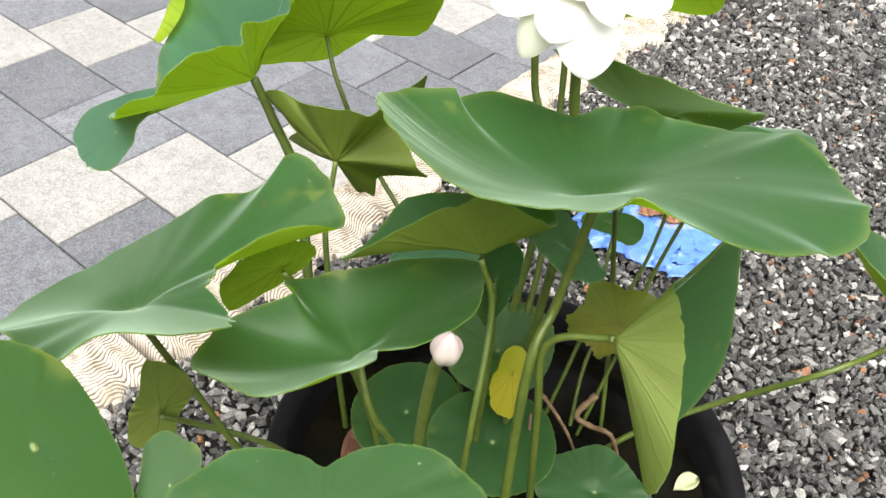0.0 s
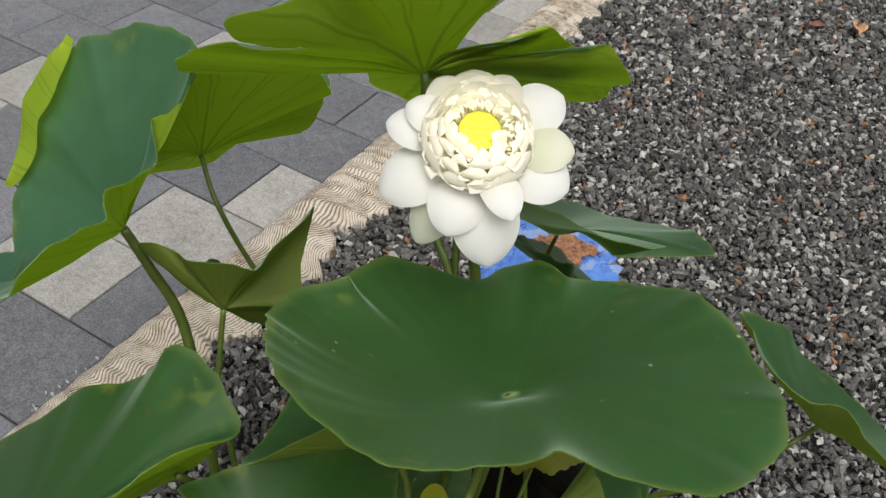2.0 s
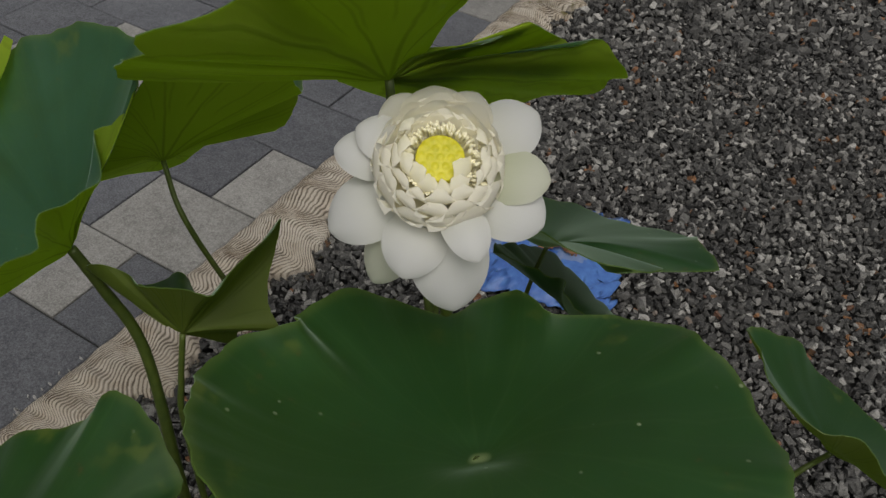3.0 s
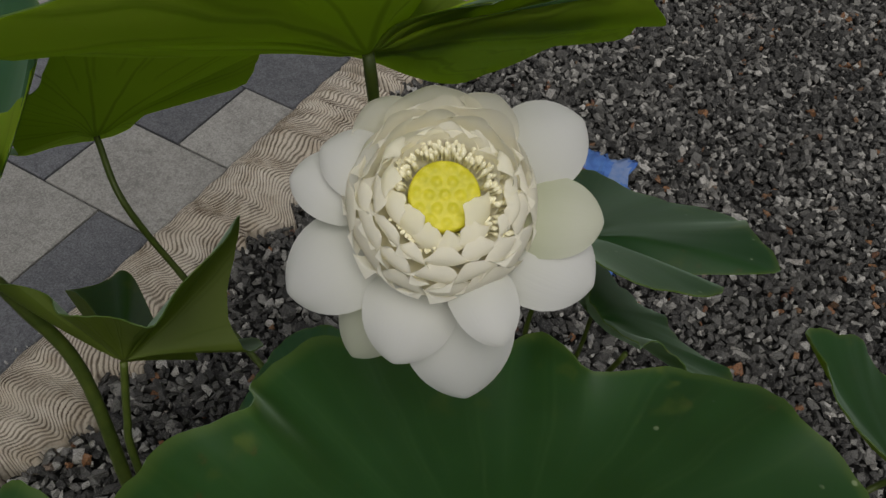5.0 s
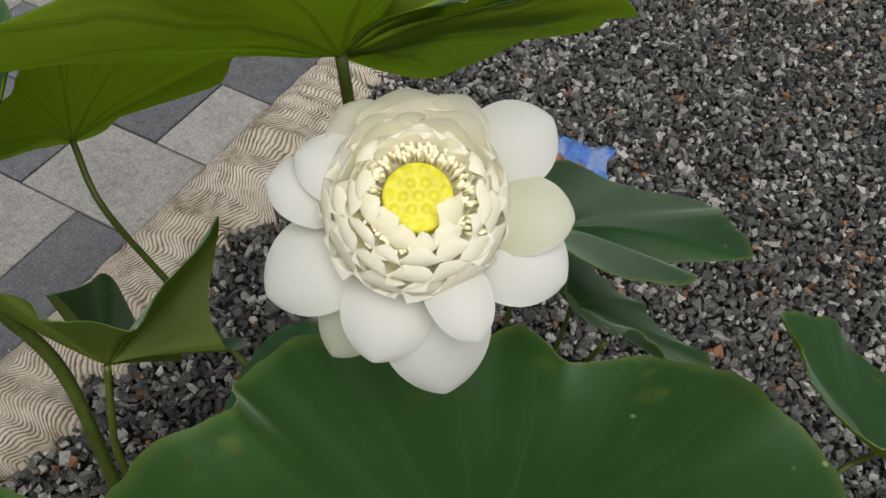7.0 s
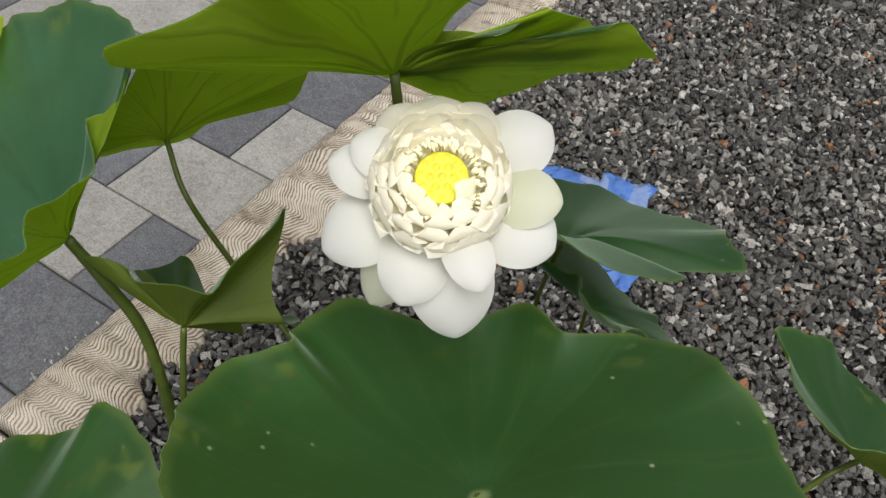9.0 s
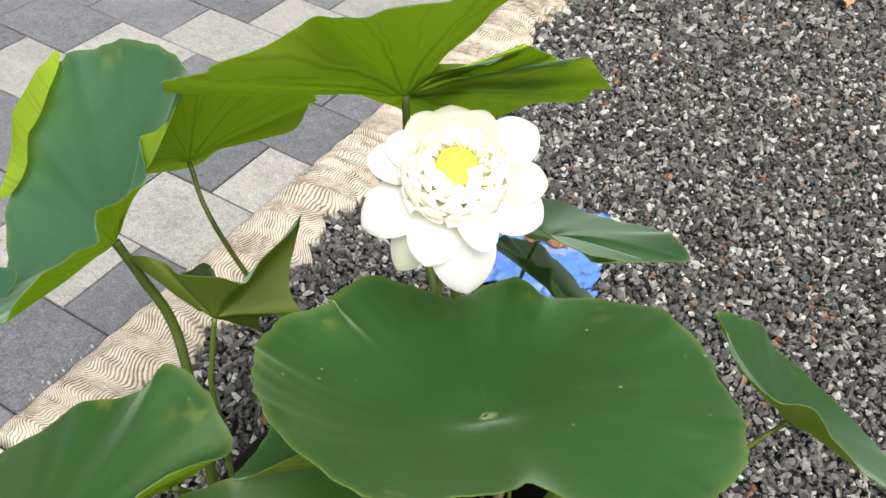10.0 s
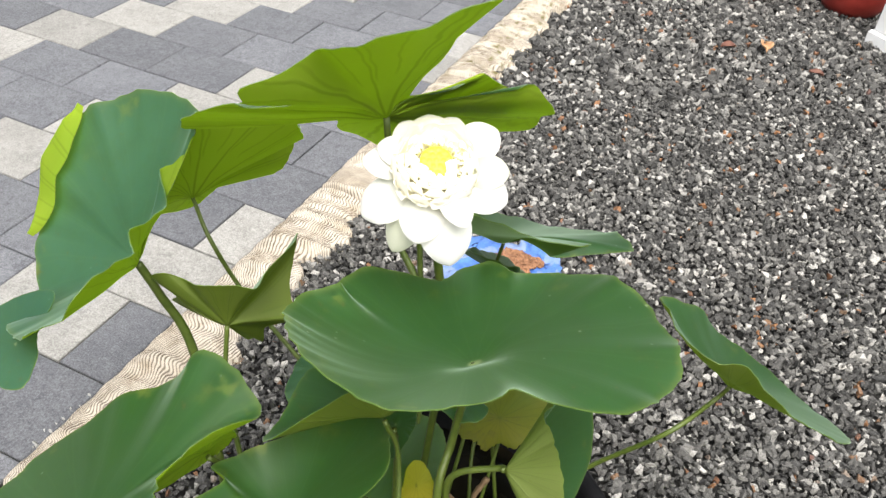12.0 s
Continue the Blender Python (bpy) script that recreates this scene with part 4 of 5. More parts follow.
ROOT = {  # the stems, from just below the hub down into the water
    "big": ((0.265, 0.795, 0.939), (0.243, 0.75, 0.847), (0.252, 0.735, 0.383)),
    "top": ((0.216, 1.168, 1.002), (0.254, 1.106, 0.862), (0.2, 1.014, 0.381)),
    "mid": ((-0.108, 1.335, 0.858), (-0.048, 1.308, 0.731), (0.096, 1.195, 0.567), (0.146, 1.112, 0.4)),
    "left": ((-0.168, 1.153, 0.897), (-0.129, 1.134, 0.794), (-0.102, 1.065, 0.597), (-0.08, 1.008, 0.385)),
    "small": ((-0.067, 1.075, 0.8), (-0.068, 1.055, 0.745), (-0.045, 1, 0.56), (-0.018, 0.955, 0.38)),
    "lowleft": ((-0.172, 0.75, 0.76), (-0.091, 0.76, 0.56), (0.02, 0.85, 0.39)),
    "front": ((0.075, 0.69, 0.83), (0.112, 0.705, 0.705), (0.113, 0.767, 0.369)),
    "cup": ((0.194, 0.786, 0.915), (0.186, 0.717, 0.744), (0.179, 0.797, 0.377)),
    "folded": ((0.317, 0.737, 0.955), (0.259, 0.756, 0.911), (0.268, 0.763, 0.765), (0.3, 0.801, 0.39)),
    "back": ((0.4, 1.22, 0.86), (0.39, 1.22, 0.74), (0.37, 1.13, 0.6), (0.315, 1.042, 0.385)),
    "narrow": ((0.455, 1.19, 0.75), (0.44, 1.18, 0.65), (0.38, 1.11, 0.52), (0.362, 1.013, 0.384)),
    "right": ((0.776, 1.009, 0.723), (0.681, 0.966, 0.697), (0.58, 1.01, 0.55), (0.47, 1, 0.46), (0.409, 0.983, 0.4)),
    "near": ((0.09, 0.47, 0.95), (0.10, 0.58, 0.75), (0.12, 0.70, 0.38)),
    "near_left": ((-0.13, 0.50, 0.92), (-0.06, 0.62, 0.70), (0.04, 0.74, 0.38)),
    "near_small": ((-0.06, 0.53, 0.86), (-0.02, 0.62, 0.68), (0.05, 0.72, 0.38)),
    "olive": ((-0.02, 0.83, 0.84), (0.03, 0.85, 0.66), (0.07, 0.87, 0.38)),
    "olive_low": ((-0.17, 0.77, 0.64), (-0.08, 0.80, 0.56), (0.0, 0.84, 0.38)),
    "pad_dark": ((0.090, 0.942, 0.46), (0.095, 0.952, 0.38)),
    "pad_shade": ((0.226, 0.900, 0.47), (0.226, 0.910, 0.38)),
    "green_mid": ((0.222, 1.018, 0.54), (0.227, 1.028, 0.38)),
    "yellow": ((0.242, 0.924, 0.58), (0.247, 0.934, 0.38)),
    "pad_green": ((0.38, 0.88, 0.43), (0.36, 0.90, 0.38)),
    "rear": ((0.12, 1.16, 0.58), (0.15, 1.10, 0.50), (0.17, 1.06, 0.38)),
    "rear_dark": ((0.20, 0.87, 0.80), (0.20, 0.90, 0.38)),
}
LABEL = {
    "big": "broad green lotus leaf spread flat below the white flower",
    "top": "tall yellow-green lotus leaf showing its veined underside",
    "mid": "lotus leaf tipped back, dark-spotted yellow-green underside",
    "left": "long bluish-green lotus leaf draped over its stalk",
    "small": "small folded lotus leaf, dull olive underside darkened for shade",
    "lowleft": "large green lotus leaf with a torn ragged rim",
    "front": "dark green lotus leaf with a pale crease",
    "cup": "cupped lotus leaf with an upturned yellow-green lip",
    "folded": "lotus leaf folded in two with a pale veined underside",
    "back": "long dark green lotus leaf lying level behind the flower",
    "narrow": "narrow dark lotus leaf drooping towards the gravel",
    "right": "half-folded lotus leaf on a long stalk over the gravel",
    "near": "notched round green lotus leaf held high over the tub",
    "near_left": "steep dark green lotus leaf with a bluish bloom",
    "near_small": "small dark green lotus leaf beside the tub",
    "olive": "olive-green underside of a lotus leaf behind a torn leaf",
    "olive_low": "olive lotus leaf hanging low beside the edging, darkened for shade",
    "pad_dark": "round dark green lotus leaf shaded deep in the tub",
    "pad_shade": "dark green lotus leaf lying low over the shaded water",
    "green_mid": "green lotus leaf standing behind the bud",
    "yellow": "withering yellow lotus leaf deep in the tub",
    "mottled": "mottled yellowing lotus leaf at the tub's back rim",
    "pad_green": "green lotus leaf floating near the water",
    "rear": "bluish dark lotus leaf low behind the tub",
    "rear_dark": "dark shaded lotus leaf hanging under the canopy",
    "under": "curled bluish-green lotus leaf under the broad leaf",
    "under_small": "small dark lotus leaf above the blue bag",
}
MATS = {"left": (TOP_BLUE, UNDER), "small": (TOP, UNDER_DULL_SHADE), "folded": (TOP, UNDER_PALE), "right": (TOP, UNDER_OLIVE_SHADE), "back": (TOP, TOP), "narrow": (TOP, TOP), "olive_low": (TOP, UNDER_OLIVE_SHADE), "yellow": (YELLOW, YELLOW), "mottled": (YELLOW_GREEN, YELLOW_GREEN), "cup": (TOP, UNDER_DULL_SHADE), "near_left": (TOP, UNDER),
        "under": (TOP_BLUE, UNDER), "rear": (TOP_BLUE, UNDER), "rear_dark": (TOP, TOP)}
SHAPE = {"right": dict(wave=0.0015), "near_left": dict(dip=0.002, wave=0.0012), "near_small": dict(dip=0.003, wave=0.001), "pad_dark": dict(dip=0.006, wave=0.002), "pad_shade": dict(dip=0.006, wave=0.002), "yellow": dict(dip=0.003, wave=0.003, torn=0.06, tear=(0.5, 1.0)), "mottled": dict(dip=0.004, wave=0.003, torn=0.09, tear=(0.0, 1.0)), "front": dict(calm=0.3, rim_power=3.0, wave=0.001, ease=2.0), "lowleft": dict(torn=0.10, tear=(-0.10, 0.02), power=1.3, rim_power=3.0, wave=0.001, steps=4, ease=1.0, order=5), "big": dict(wave=0.0008, power=2.2, rim_power=5.0, steps=4, ease=5.0, order=5), "near": dict(wave=0.0015), "mid": dict(power=1.05, rim_power=1.3, wave=0.0008, steps=4), "back": dict(wave=0.002), "small": dict(wave=0.001, dip=0.004, steps=4, power=1.1, rim_power=1.4), "folded": dict(wave=0.0015, dip=0.003, power=1.0, rim_power=1.2),
         "cup": dict(wave=0.002, power=1.2, rim_power=1.6), "left": dict(rim_power=2.0, power=1.3), "top": dict(power=1.3, rim_power=1.8, wave=0.001, steps=4)}


def rolled_rim(normal, turn, reach, lift, first, last, inward):
    """A stretch of rim rolled back over the blade: from the fold at the outline to a free edge above the face."""
    a, b, n = axes_for(normal, turn)
    at = np.radians(turn)
    fine = np.linspace(first, last, 28)
    place = np.arange(len(reach))
    x, y, h = (np.interp(fine, place, v) * 0.01 for v in (np.asarray(reach) * np.cos(at), np.asarray(reach) * np.sin(at), np.asarray(lift)))
    verts, faces, uvs = [], [], []
    m = 7
    for i, u in enumerate(np.linspace(0, 1, len(fine))):
        wide = inward * math.sin(math.pi * u) ** 0.6 * (1 + 0.12 * math.sin(9 * u))
        for k in range(m):
            s = k / (m - 1)
            q = 1.01 - wide * s
            up = h[i] * (0.25 + 0.75 * q) + 0.016 * math.sin(math.pi * min(1, 0.15 + 0.75 * s)) + 0.004
            verts.append(q * (x[i] * a + y[i] * b) + up * n)
    for i in range(len(fine) - 1):
        for k in range(m - 1):
            f = [(i, k), (i, k + 1), (i + 1, k + 1), (i + 1, k)]
            faces.append([p * m + q for p, q in f])
            uvs.extend((0.3 + 0.2 * p / len(fine), 1 - 0.25 * q / m) for p, q in f)
    return mesh_of("rolled_rim", verts, faces, UNDER, uvs)


LOBE_AT = (-0.339, 1.006, 0.943)
THICK = {"big": 0.0062, "top": 0.0062, "back": 0.0036, "narrow": 0.0034, "cup": 0.0042, "left": 0.0084}
for seed, (key, (hub, normal, turn, reach, lift)) in enumerate(LEAVES.items()):
    made = lotus_leaf(hub, normal, turn, reach, lift, LABEL[key], ROOT.get(key, ()), MATS.get(key), seed=seed + 3, thick=THICK.get(key, 0.0048), **SHAPE.get(key, {}))
    if key == "left":
        part("rolled_rim", rolled_rim(normal, turn, reach, lift, 4.4, 7.9, 0.24), made, "rolled-over rim showing the yellow-green underside")
        lobe = part("hanging_lobe", blade_mesh("hanging_lobe", (-0.35, -0.02, 0.94), 0, (3.4, 3.4, 5.2, 9.9, 11.2, 11.6, 12.5, 9.5, 6.9, 5.6, 5.6, 6.2, 8.2, 10.4, 6.6, 4.2), (0, 0, 0, 0, 0, 0, 0, 0, 0, 0, 0, 0, 0, 0, 0, 0), (TOP_BLUE, UNDER), 77, wave=0.001, dip=0.0, torn=0.05, tear=(0.7, 1.0)), made, "torn hanging lobe")
        lobe.location = tuple(np.subtract(LOBE_AT, hub))


# ---- the flower ----
def petal_mesh(name, foot, knee, tip, width, material, cup=0.25, seed=0, blunt=0.55, frill=0.0, sag=0.5, outward=None):
    """One petal along a bent line from foot to tip: narrow foot, full shoulder, softly pointed end, cupped across."""
    rnd = np.random.RandomState(seed)
    foot, knee, tip = (np.asarray(p, float) for p in (foot, knee, tip))
    n, m = 16, 11
    s = np.sin(np.linspace(0, 1, n) * math.pi / 2)[:, None] ** 0.9
    line = (1 - s) ** 2 * foot + 2 * s * (1 - s) * knee + s**2 * tip
    tang = 2 * (1 - s) * (knee - foot) + 2 * s * (tip - knee)
    tang /= np.linalg.norm(tang, axis=1, keepdims=True)
    hint = knee - 0.5 * (foot + tip) if outward is None else outward
    hint = hint / (np.linalg.norm(hint) + 1e-9)
    across = np.cross(tang, hint)
    across /= np.linalg.norm(across, axis=1, keepdims=True) + 1e-9
    inward = np.cross(across, tang)
    t = s[:, 0]
    half = width * 0.5 * np.minimum(1, 0.36 + 1.2 * t) * np.clip(1 - np.clip((t - blunt) / (1 - blunt), 0, 1) ** 2.2, 0, 1) ** 0.58
    if frill:  # the inner ones end broad, with a ragged rounded edge
        half = width * 0.5 * np.minimum(1, 0.40 + 1.0 * t) * (1 - 0.40 * np.clip((t - 0.6) / 0.4, 0, 1) ** 2.0)
    half = np.maximum(half, width * 0.012)
    x = np.linspace(-1, 1, m)
    verts = []
    ph = rnd.rand(3) * 6.28
    for i in range(n):
        ruffle = frill * t[i] ** 3 * (np.sin(4 * x + ph[0]) + 0.5 * np.sin(7 * x + ph[1]))
        along = frill * 1.3 * t[i] ** 8 * (np.sin(5 * x + ph[2]) + 0.5 * np.sin(9 * x + ph[0]))
        if frill:
            along = along - 0.20 * width * t[i] ** 5 * np.abs(x) ** 2.5
        edge = half[i] * x
        verts.extend(line[i] + edge[:, None] * across[i] - (cup * half[i] * x**2 + ruffle - cup * half[i] * sag)[:, None] * inward[i] + along[:, None] * tang[i])
    faces, uvs = [], []
    for i in range(n - 1):
        for k in range(m - 1):
            f = [(i * m + k, k, i), (i * m + k + 1, k + 1, i), ((i + 1) * m + k + 1, k + 1, i + 1), ((i + 1) * m + k, k, i + 1)]
            faces.append([q[0] for q in f])
            uvs.extend((q[1] / (m - 1), q[2] / (n - 1)) for q in f)
    return mesh_of(name, verts, faces, material, uvs)


FLOWER = np.array((0.241, 0.938, 1.291))  # the middle of the seed pod's face
AX = np.array((1.0, 0.0, 0.0))
AW = np.array((0.0, -0.50, 0.866))
AY = np.cross(AW, AX)


def in_flower(x, y, w):
    """Centimetres along the flower's own axes, from the pod's face."""
    return 0.01 * (x * AX + y * AY + w * AW)


flower = thing("lotus_flower", FLOWER, "open white double lotus flower with a yellow seed pod", "lotus flower")
OUTER = (  # the tip across, up and along the axis; width; how high the knee stands; colour
    (8.2, 4.9, -1.6, 5.2, 1.0, PETAL), (9.0, -1.2, -1.2, 4.6, 0.4, PETAL_OLD), (8.6, -4.6, -2.6, 5.6, 1.0, PETAL), (3.2, -8.0, -1.6, 3.6, 1.2, PETAL),
    (1.7, -10.8, -7.2, 6.4, 0.6, PETAL), (-2.7, -8.8, -4.4, 5.2, 1.2, PETAL), (-5.2, -8.2, -8.6, 4.6, 0.2, PETAL_OLD), (-8.9, -4.6, -5.6, 5.6, 0.8, PETAL),
    (-8.6, 1.6, -2.6, 4.2, 1.0, PETAL), (-6.8, 3.0, -1.4, 3.8, 1.2, PETAL), (-4.1, 5.4, -0.5, 4.0, 1.0, PETAL_CREAM), (-0.6, 6.2, 0.1, 5.4, 1.0, PETAL_CREAM), (3.0, 5.7, 0.1, 4.0, 1.0, PETAL_CREAM),
)
for i, (x, y, w, wide, rise, m) in enumerate(OUTER):
    d = math.hypot(x, y)
    foot = in_flower(0.9 * x / d, 0.9 * y / d, -4.6)
    knee = in_flower(0.62 * x, 0.62 * y, max(w, -3.6) + rise + 0.6)
    outward = None
    if y > 5.0 and w > -1.0:  # those behind the pod stand round the cup
        foot, knee, outward = in_flower(2.8 * x / d, 2.8 * y / d, -3.2), in_flower(0.82 * x, 0.82 * y, -2.0), in_flower(x / d, y / d, -1.0)
    part("petal", petal_mesh("petal", foot, knee, in_flower(x, y, w), wide * 0.0106, m, 0.30, i, 0.55, outward=outward), flower, "greenish outer petal with a pink tip" if m is PETAL_OLD else "")
rnd = random.Random(11)
# count; radius and height of the tips; radius and height of the middle; width: each ring leans on the next one in
RINGS = ((12, 4.6, -0.30, 5.15, -1.9, 5.6), (13, 3.85, 0.40, 4.6, -0.8, 4.8), (12, 3.15, 0.75, 3.85, -0.1, 3.8))
for ring, (count, reach, high, middle, half_way, wide) in enumerate(RINGS):
    for k in range(count):
        a = 2 * math.pi * (k + 0.5 * ring + rnd.uniform(-0.14, 0.14)) / count
        cx, cy = math.cos(a), math.sin(a)
        back = max(cy, 0.0)
        # the petals behind the pod stand up and open, those before it lie over one another towards it
        r = reach + (1.0, 0.8, 0.5)[ring] * back + rnd.uniform(-0.25, 0.2)
        w = high + (0.5, 0.4, 0.3)[ring] * back + rnd.uniform(-0.25, 0.25)
        mid_r, mid_w = middle - 0.75 * back, half_way + 0.15 * back
        outward = in_flower(cx, cy, -1.0) if back > 0.65 else None
        low = (-3.6, -3.1, -2.3)[ring] + (0.9, 0.9, 0.6)[ring] * back
        foot_r = (2.6, 2.45, 2.3)[ring]
        foot = in_flower(foot_r * cx, foot_r * cy, low)
        knee_r, knee_w = 2 * mid_r - 0.5 * (foot_r + r), 2 * mid_w - 0.5 * (w + low)
        skew = rnd.uniform(-0.3, 0.3)
        tip = in_flower(r * cx - skew * cy, r * cy + skew * cx, w)
        part("inner_petal", petal_mesh("inner_petal", foot, in_flower(knee_r * cx, knee_r * cy, knee_w), tip, wide * 0.01 * rnd.uniform(0.85, 1.15), CREAM if ring else PETAL_CREAM, rnd.uniform(0.14, 0.30), 50 + 20 * ring + k, 0.66, 0.0006, 0.0, outward), flower)
for k in range(11):
    a = 2 * math.pi * (k + rnd.uniform(-0.2, 0.2)) / 11
    cx, cy = math.cos(a), math.sin(a)
    r = rnd.uniform(3.0, 3.3)
    part("inner_petal", petal_mesh("inner_petal", in_flower(2.0 * cx, 2.0 * cy, -1.3), in_flower(2.75 * cx, 2.75 * cy, -1.15), in_flower(r * cx, r * cy, 0.3 + 0.5 * max(cy, 0.0)), 0.033, CREAM, 0.2, 400 + k, 0.66, 0.0006, 0.0), flower)
# the small petals round the pod: bearing, radius and height of the tip, width
for k, (bearing, r, w, wide) in enumerate(((-32, 1.25, 0.95, 2.5), (-58, 2.1, 0.85, 2.0), (-86, 2.15, 0.75, 1.7), (-112, 1.95, 0.80, 2.1), (-142, 1.75, 0.95, 2.5), (-166, 2.2, 1.10, 2.0),
                                          (168, 2.5, 1.35, 1.9), (24, 3.0, 1.45, 2.0), (140, 3.1, 1.35, 2.2), (-12, 3.2, 0.9, 2.4))):
    a = radians(bearing)
    cx, cy = math.cos(a), math.sin(a)
    foot, knee = in_flower(2.5 * cx, 2.5 * cy, -1.6), in_flower((r + 1.9) * cx, (r + 1.9) * cy, w - 0.1)
    part("inner_petal", petal_mesh("inner_petal", foot, knee, in_flower(r * cx, r * cy, w), wide * 0.0118, CREAM, 0.45, 300 + k, 0.66, 0.0007, 0.1), flower)


def pod_mesh():
    """A flat-topped seed pod with shallow bumps for the seeds."""
    n, m = 26, 72
    seeds = [(0.0, 0.0)] + [(0.85 * math.cos(a * 1.0472), 0.85 * math.sin(a * 1.0472)) for a in range(6)] + [(1.55 * math.cos(0.2 + a * 0.571), 1.55 * math.sin(0.2 + a * 0.571)) for a in range(11)]
    verts, faces = [in_flower(0, 0, 0.12)], []
    for i in range(1, n + 1):
        q = i / n
        for k in range(m):
            a = 2 * math.pi * k / m
            if q <= 0.8:
                r = 1.95 * q / 0.8
                w = 0.12 - 0.10 * (q / 0.8) ** 2
            else:
                s = (q - 0.8) / 0.2
                r, w = 1.95 + 0.12 * math.sin(math.pi * s) - 0.5 * s * s, 0.02 - 2.4 * s
            x, y = r * math.cos(a), r * math.sin(a)
            if q <= 0.8:
                near = min((x - sx) ** 2 + (y - sy) ** 2 for sx, sy in seeds) ** 0.5
                w += 0.10 * math.exp(-((near / 0.24) ** 2)) - 0.05 * math.exp(-(((near - 0.36) / 0.1) ** 2))
            verts.append(in_flower(x, y, w))
    for k in range(m):
        faces.append((0, 1 + k, 1 + (k + 1) % m))
    for i in range(n - 1):
        for k in range(m):
            k2 = (k + 1) % m
            faces.append((1 + i * m + k, 1 + (i + 1) * m + k, 1 + (i + 1) * m + k2, 1 + i * m + k2))
    return mesh_of("seed_pod", verts, faces, POD)


part("seed_pod", pod_mesh(), flower, "bright yellow seed pod")


def stamen_mesh(kind):
    """A short filament with a swollen pale head."""
    pts = [(0, 0, 0), (0.0008, 0, 0.005), (0.0016 + 0.0006 * kind, 0.0004 * kind, 0.0095)]
    c = spline(pts, 4)
    verts, faces = [], []
    for i, p in enumerate(c):
        r = (0.0006, 0.0006, 0.0006, 0.0007, 0.0009, 0.0012, 0.0014, 0.0013, 0.0007)[min(i, 8)]
        verts += [(p[0] + r * math.cos(k * 1.0472), p[1] + r * math.sin(k * 1.0472), p[2]) for k in range(6)]
    for i in range(len(c) - 1):
        for k in range(6):
            faces.append((i * 6 + k, i * 6 + (k + 1) % 6, (i + 1) * 6 + (k + 1) % 6, (i + 1) * 6 + k))
    faces.append(tuple(range((len(c) - 1) * 6, len(c) * 6)))
    return mesh_of("stamen", verts, faces, STAMEN)


stamens = [stamen_mesh(k) for k in range(3)]
base_turn = Matrix((AX, AY, AW)).transposed()
for k in range(295):
    a = rnd.uniform(0, 2 * math.pi)
    r = rnd.uniform(2.05, 2.75 + 0.9 * max(0.0, math.cos(a + 0.25)) ** 6)
    ob = part("stamen", stamens[k % 3], flower)
    turn = base_turn @ Matrix.Rotation(a, 3, "Z") @ Matrix.Rotation(rnd.uniform(-0.1, 0.45) + 0.3 * (r - 2.05), 3, "Y")
    ob.matrix_basis = Matrix.Translation(in_flower(r * math.cos(a), r * math.sin(a), rnd.uniform(-0.8, -0.5))) @ turn.to_4x4()
part("stem", tube("stem", [tuple(in_flower(0, 0, -4.2)), (0.006, 0.018, -0.075), (0.012, 0.014, -0.16), (0.033, 0.032, -0.387), (0.0, 0.034, -0.89)], 0.0056, 0.0068, STEM), flower)


# ---- the bud ----
def lotus_bud(at, label):
    bud = thing("lotus_bud", at, label, "flower bud")
    for k in range(5):
        a = 2 * math.pi * k / 5 + 0.4
        d = np.array((math.cos(a), math.sin(a), 0.0))
        part("bud_petal", petal_mesh("bud_petal", 0.002 * d + np.array((0, 0, -0.017)), 0.0200 * d + np.array((0, 0, -0.003)), 0.0010 * d + np.array((0.003, 0, 0.0185 + 0.0007 * k)), 0.023, BUD, 0.75, 90 + k, 0.4), bud)
    core = bmesh.new()
    bmesh.ops.create_uvsphere(core, u_segments=24, v_segments=16, radius=0.0098)
    for v in core.verts:
        v.co.z *= 1.35
    part("bud_core", bm_mesh("bud_core", core, BUD), bud)
    part("stem", tube("stem", [(0, 0, -0.012), (-0.010, 0.021, -0.056), (-0.022, 0.050, -0.213), (-0.022, 0.050, -0.40), (-0.022, 0.06, -0.66)], 0.0055, 0.0070, STEM), bud)
    return bud


lotus_bud((0.155, 0.603, 1.056), "closed pinkish-white lotus bud on a green stalk")


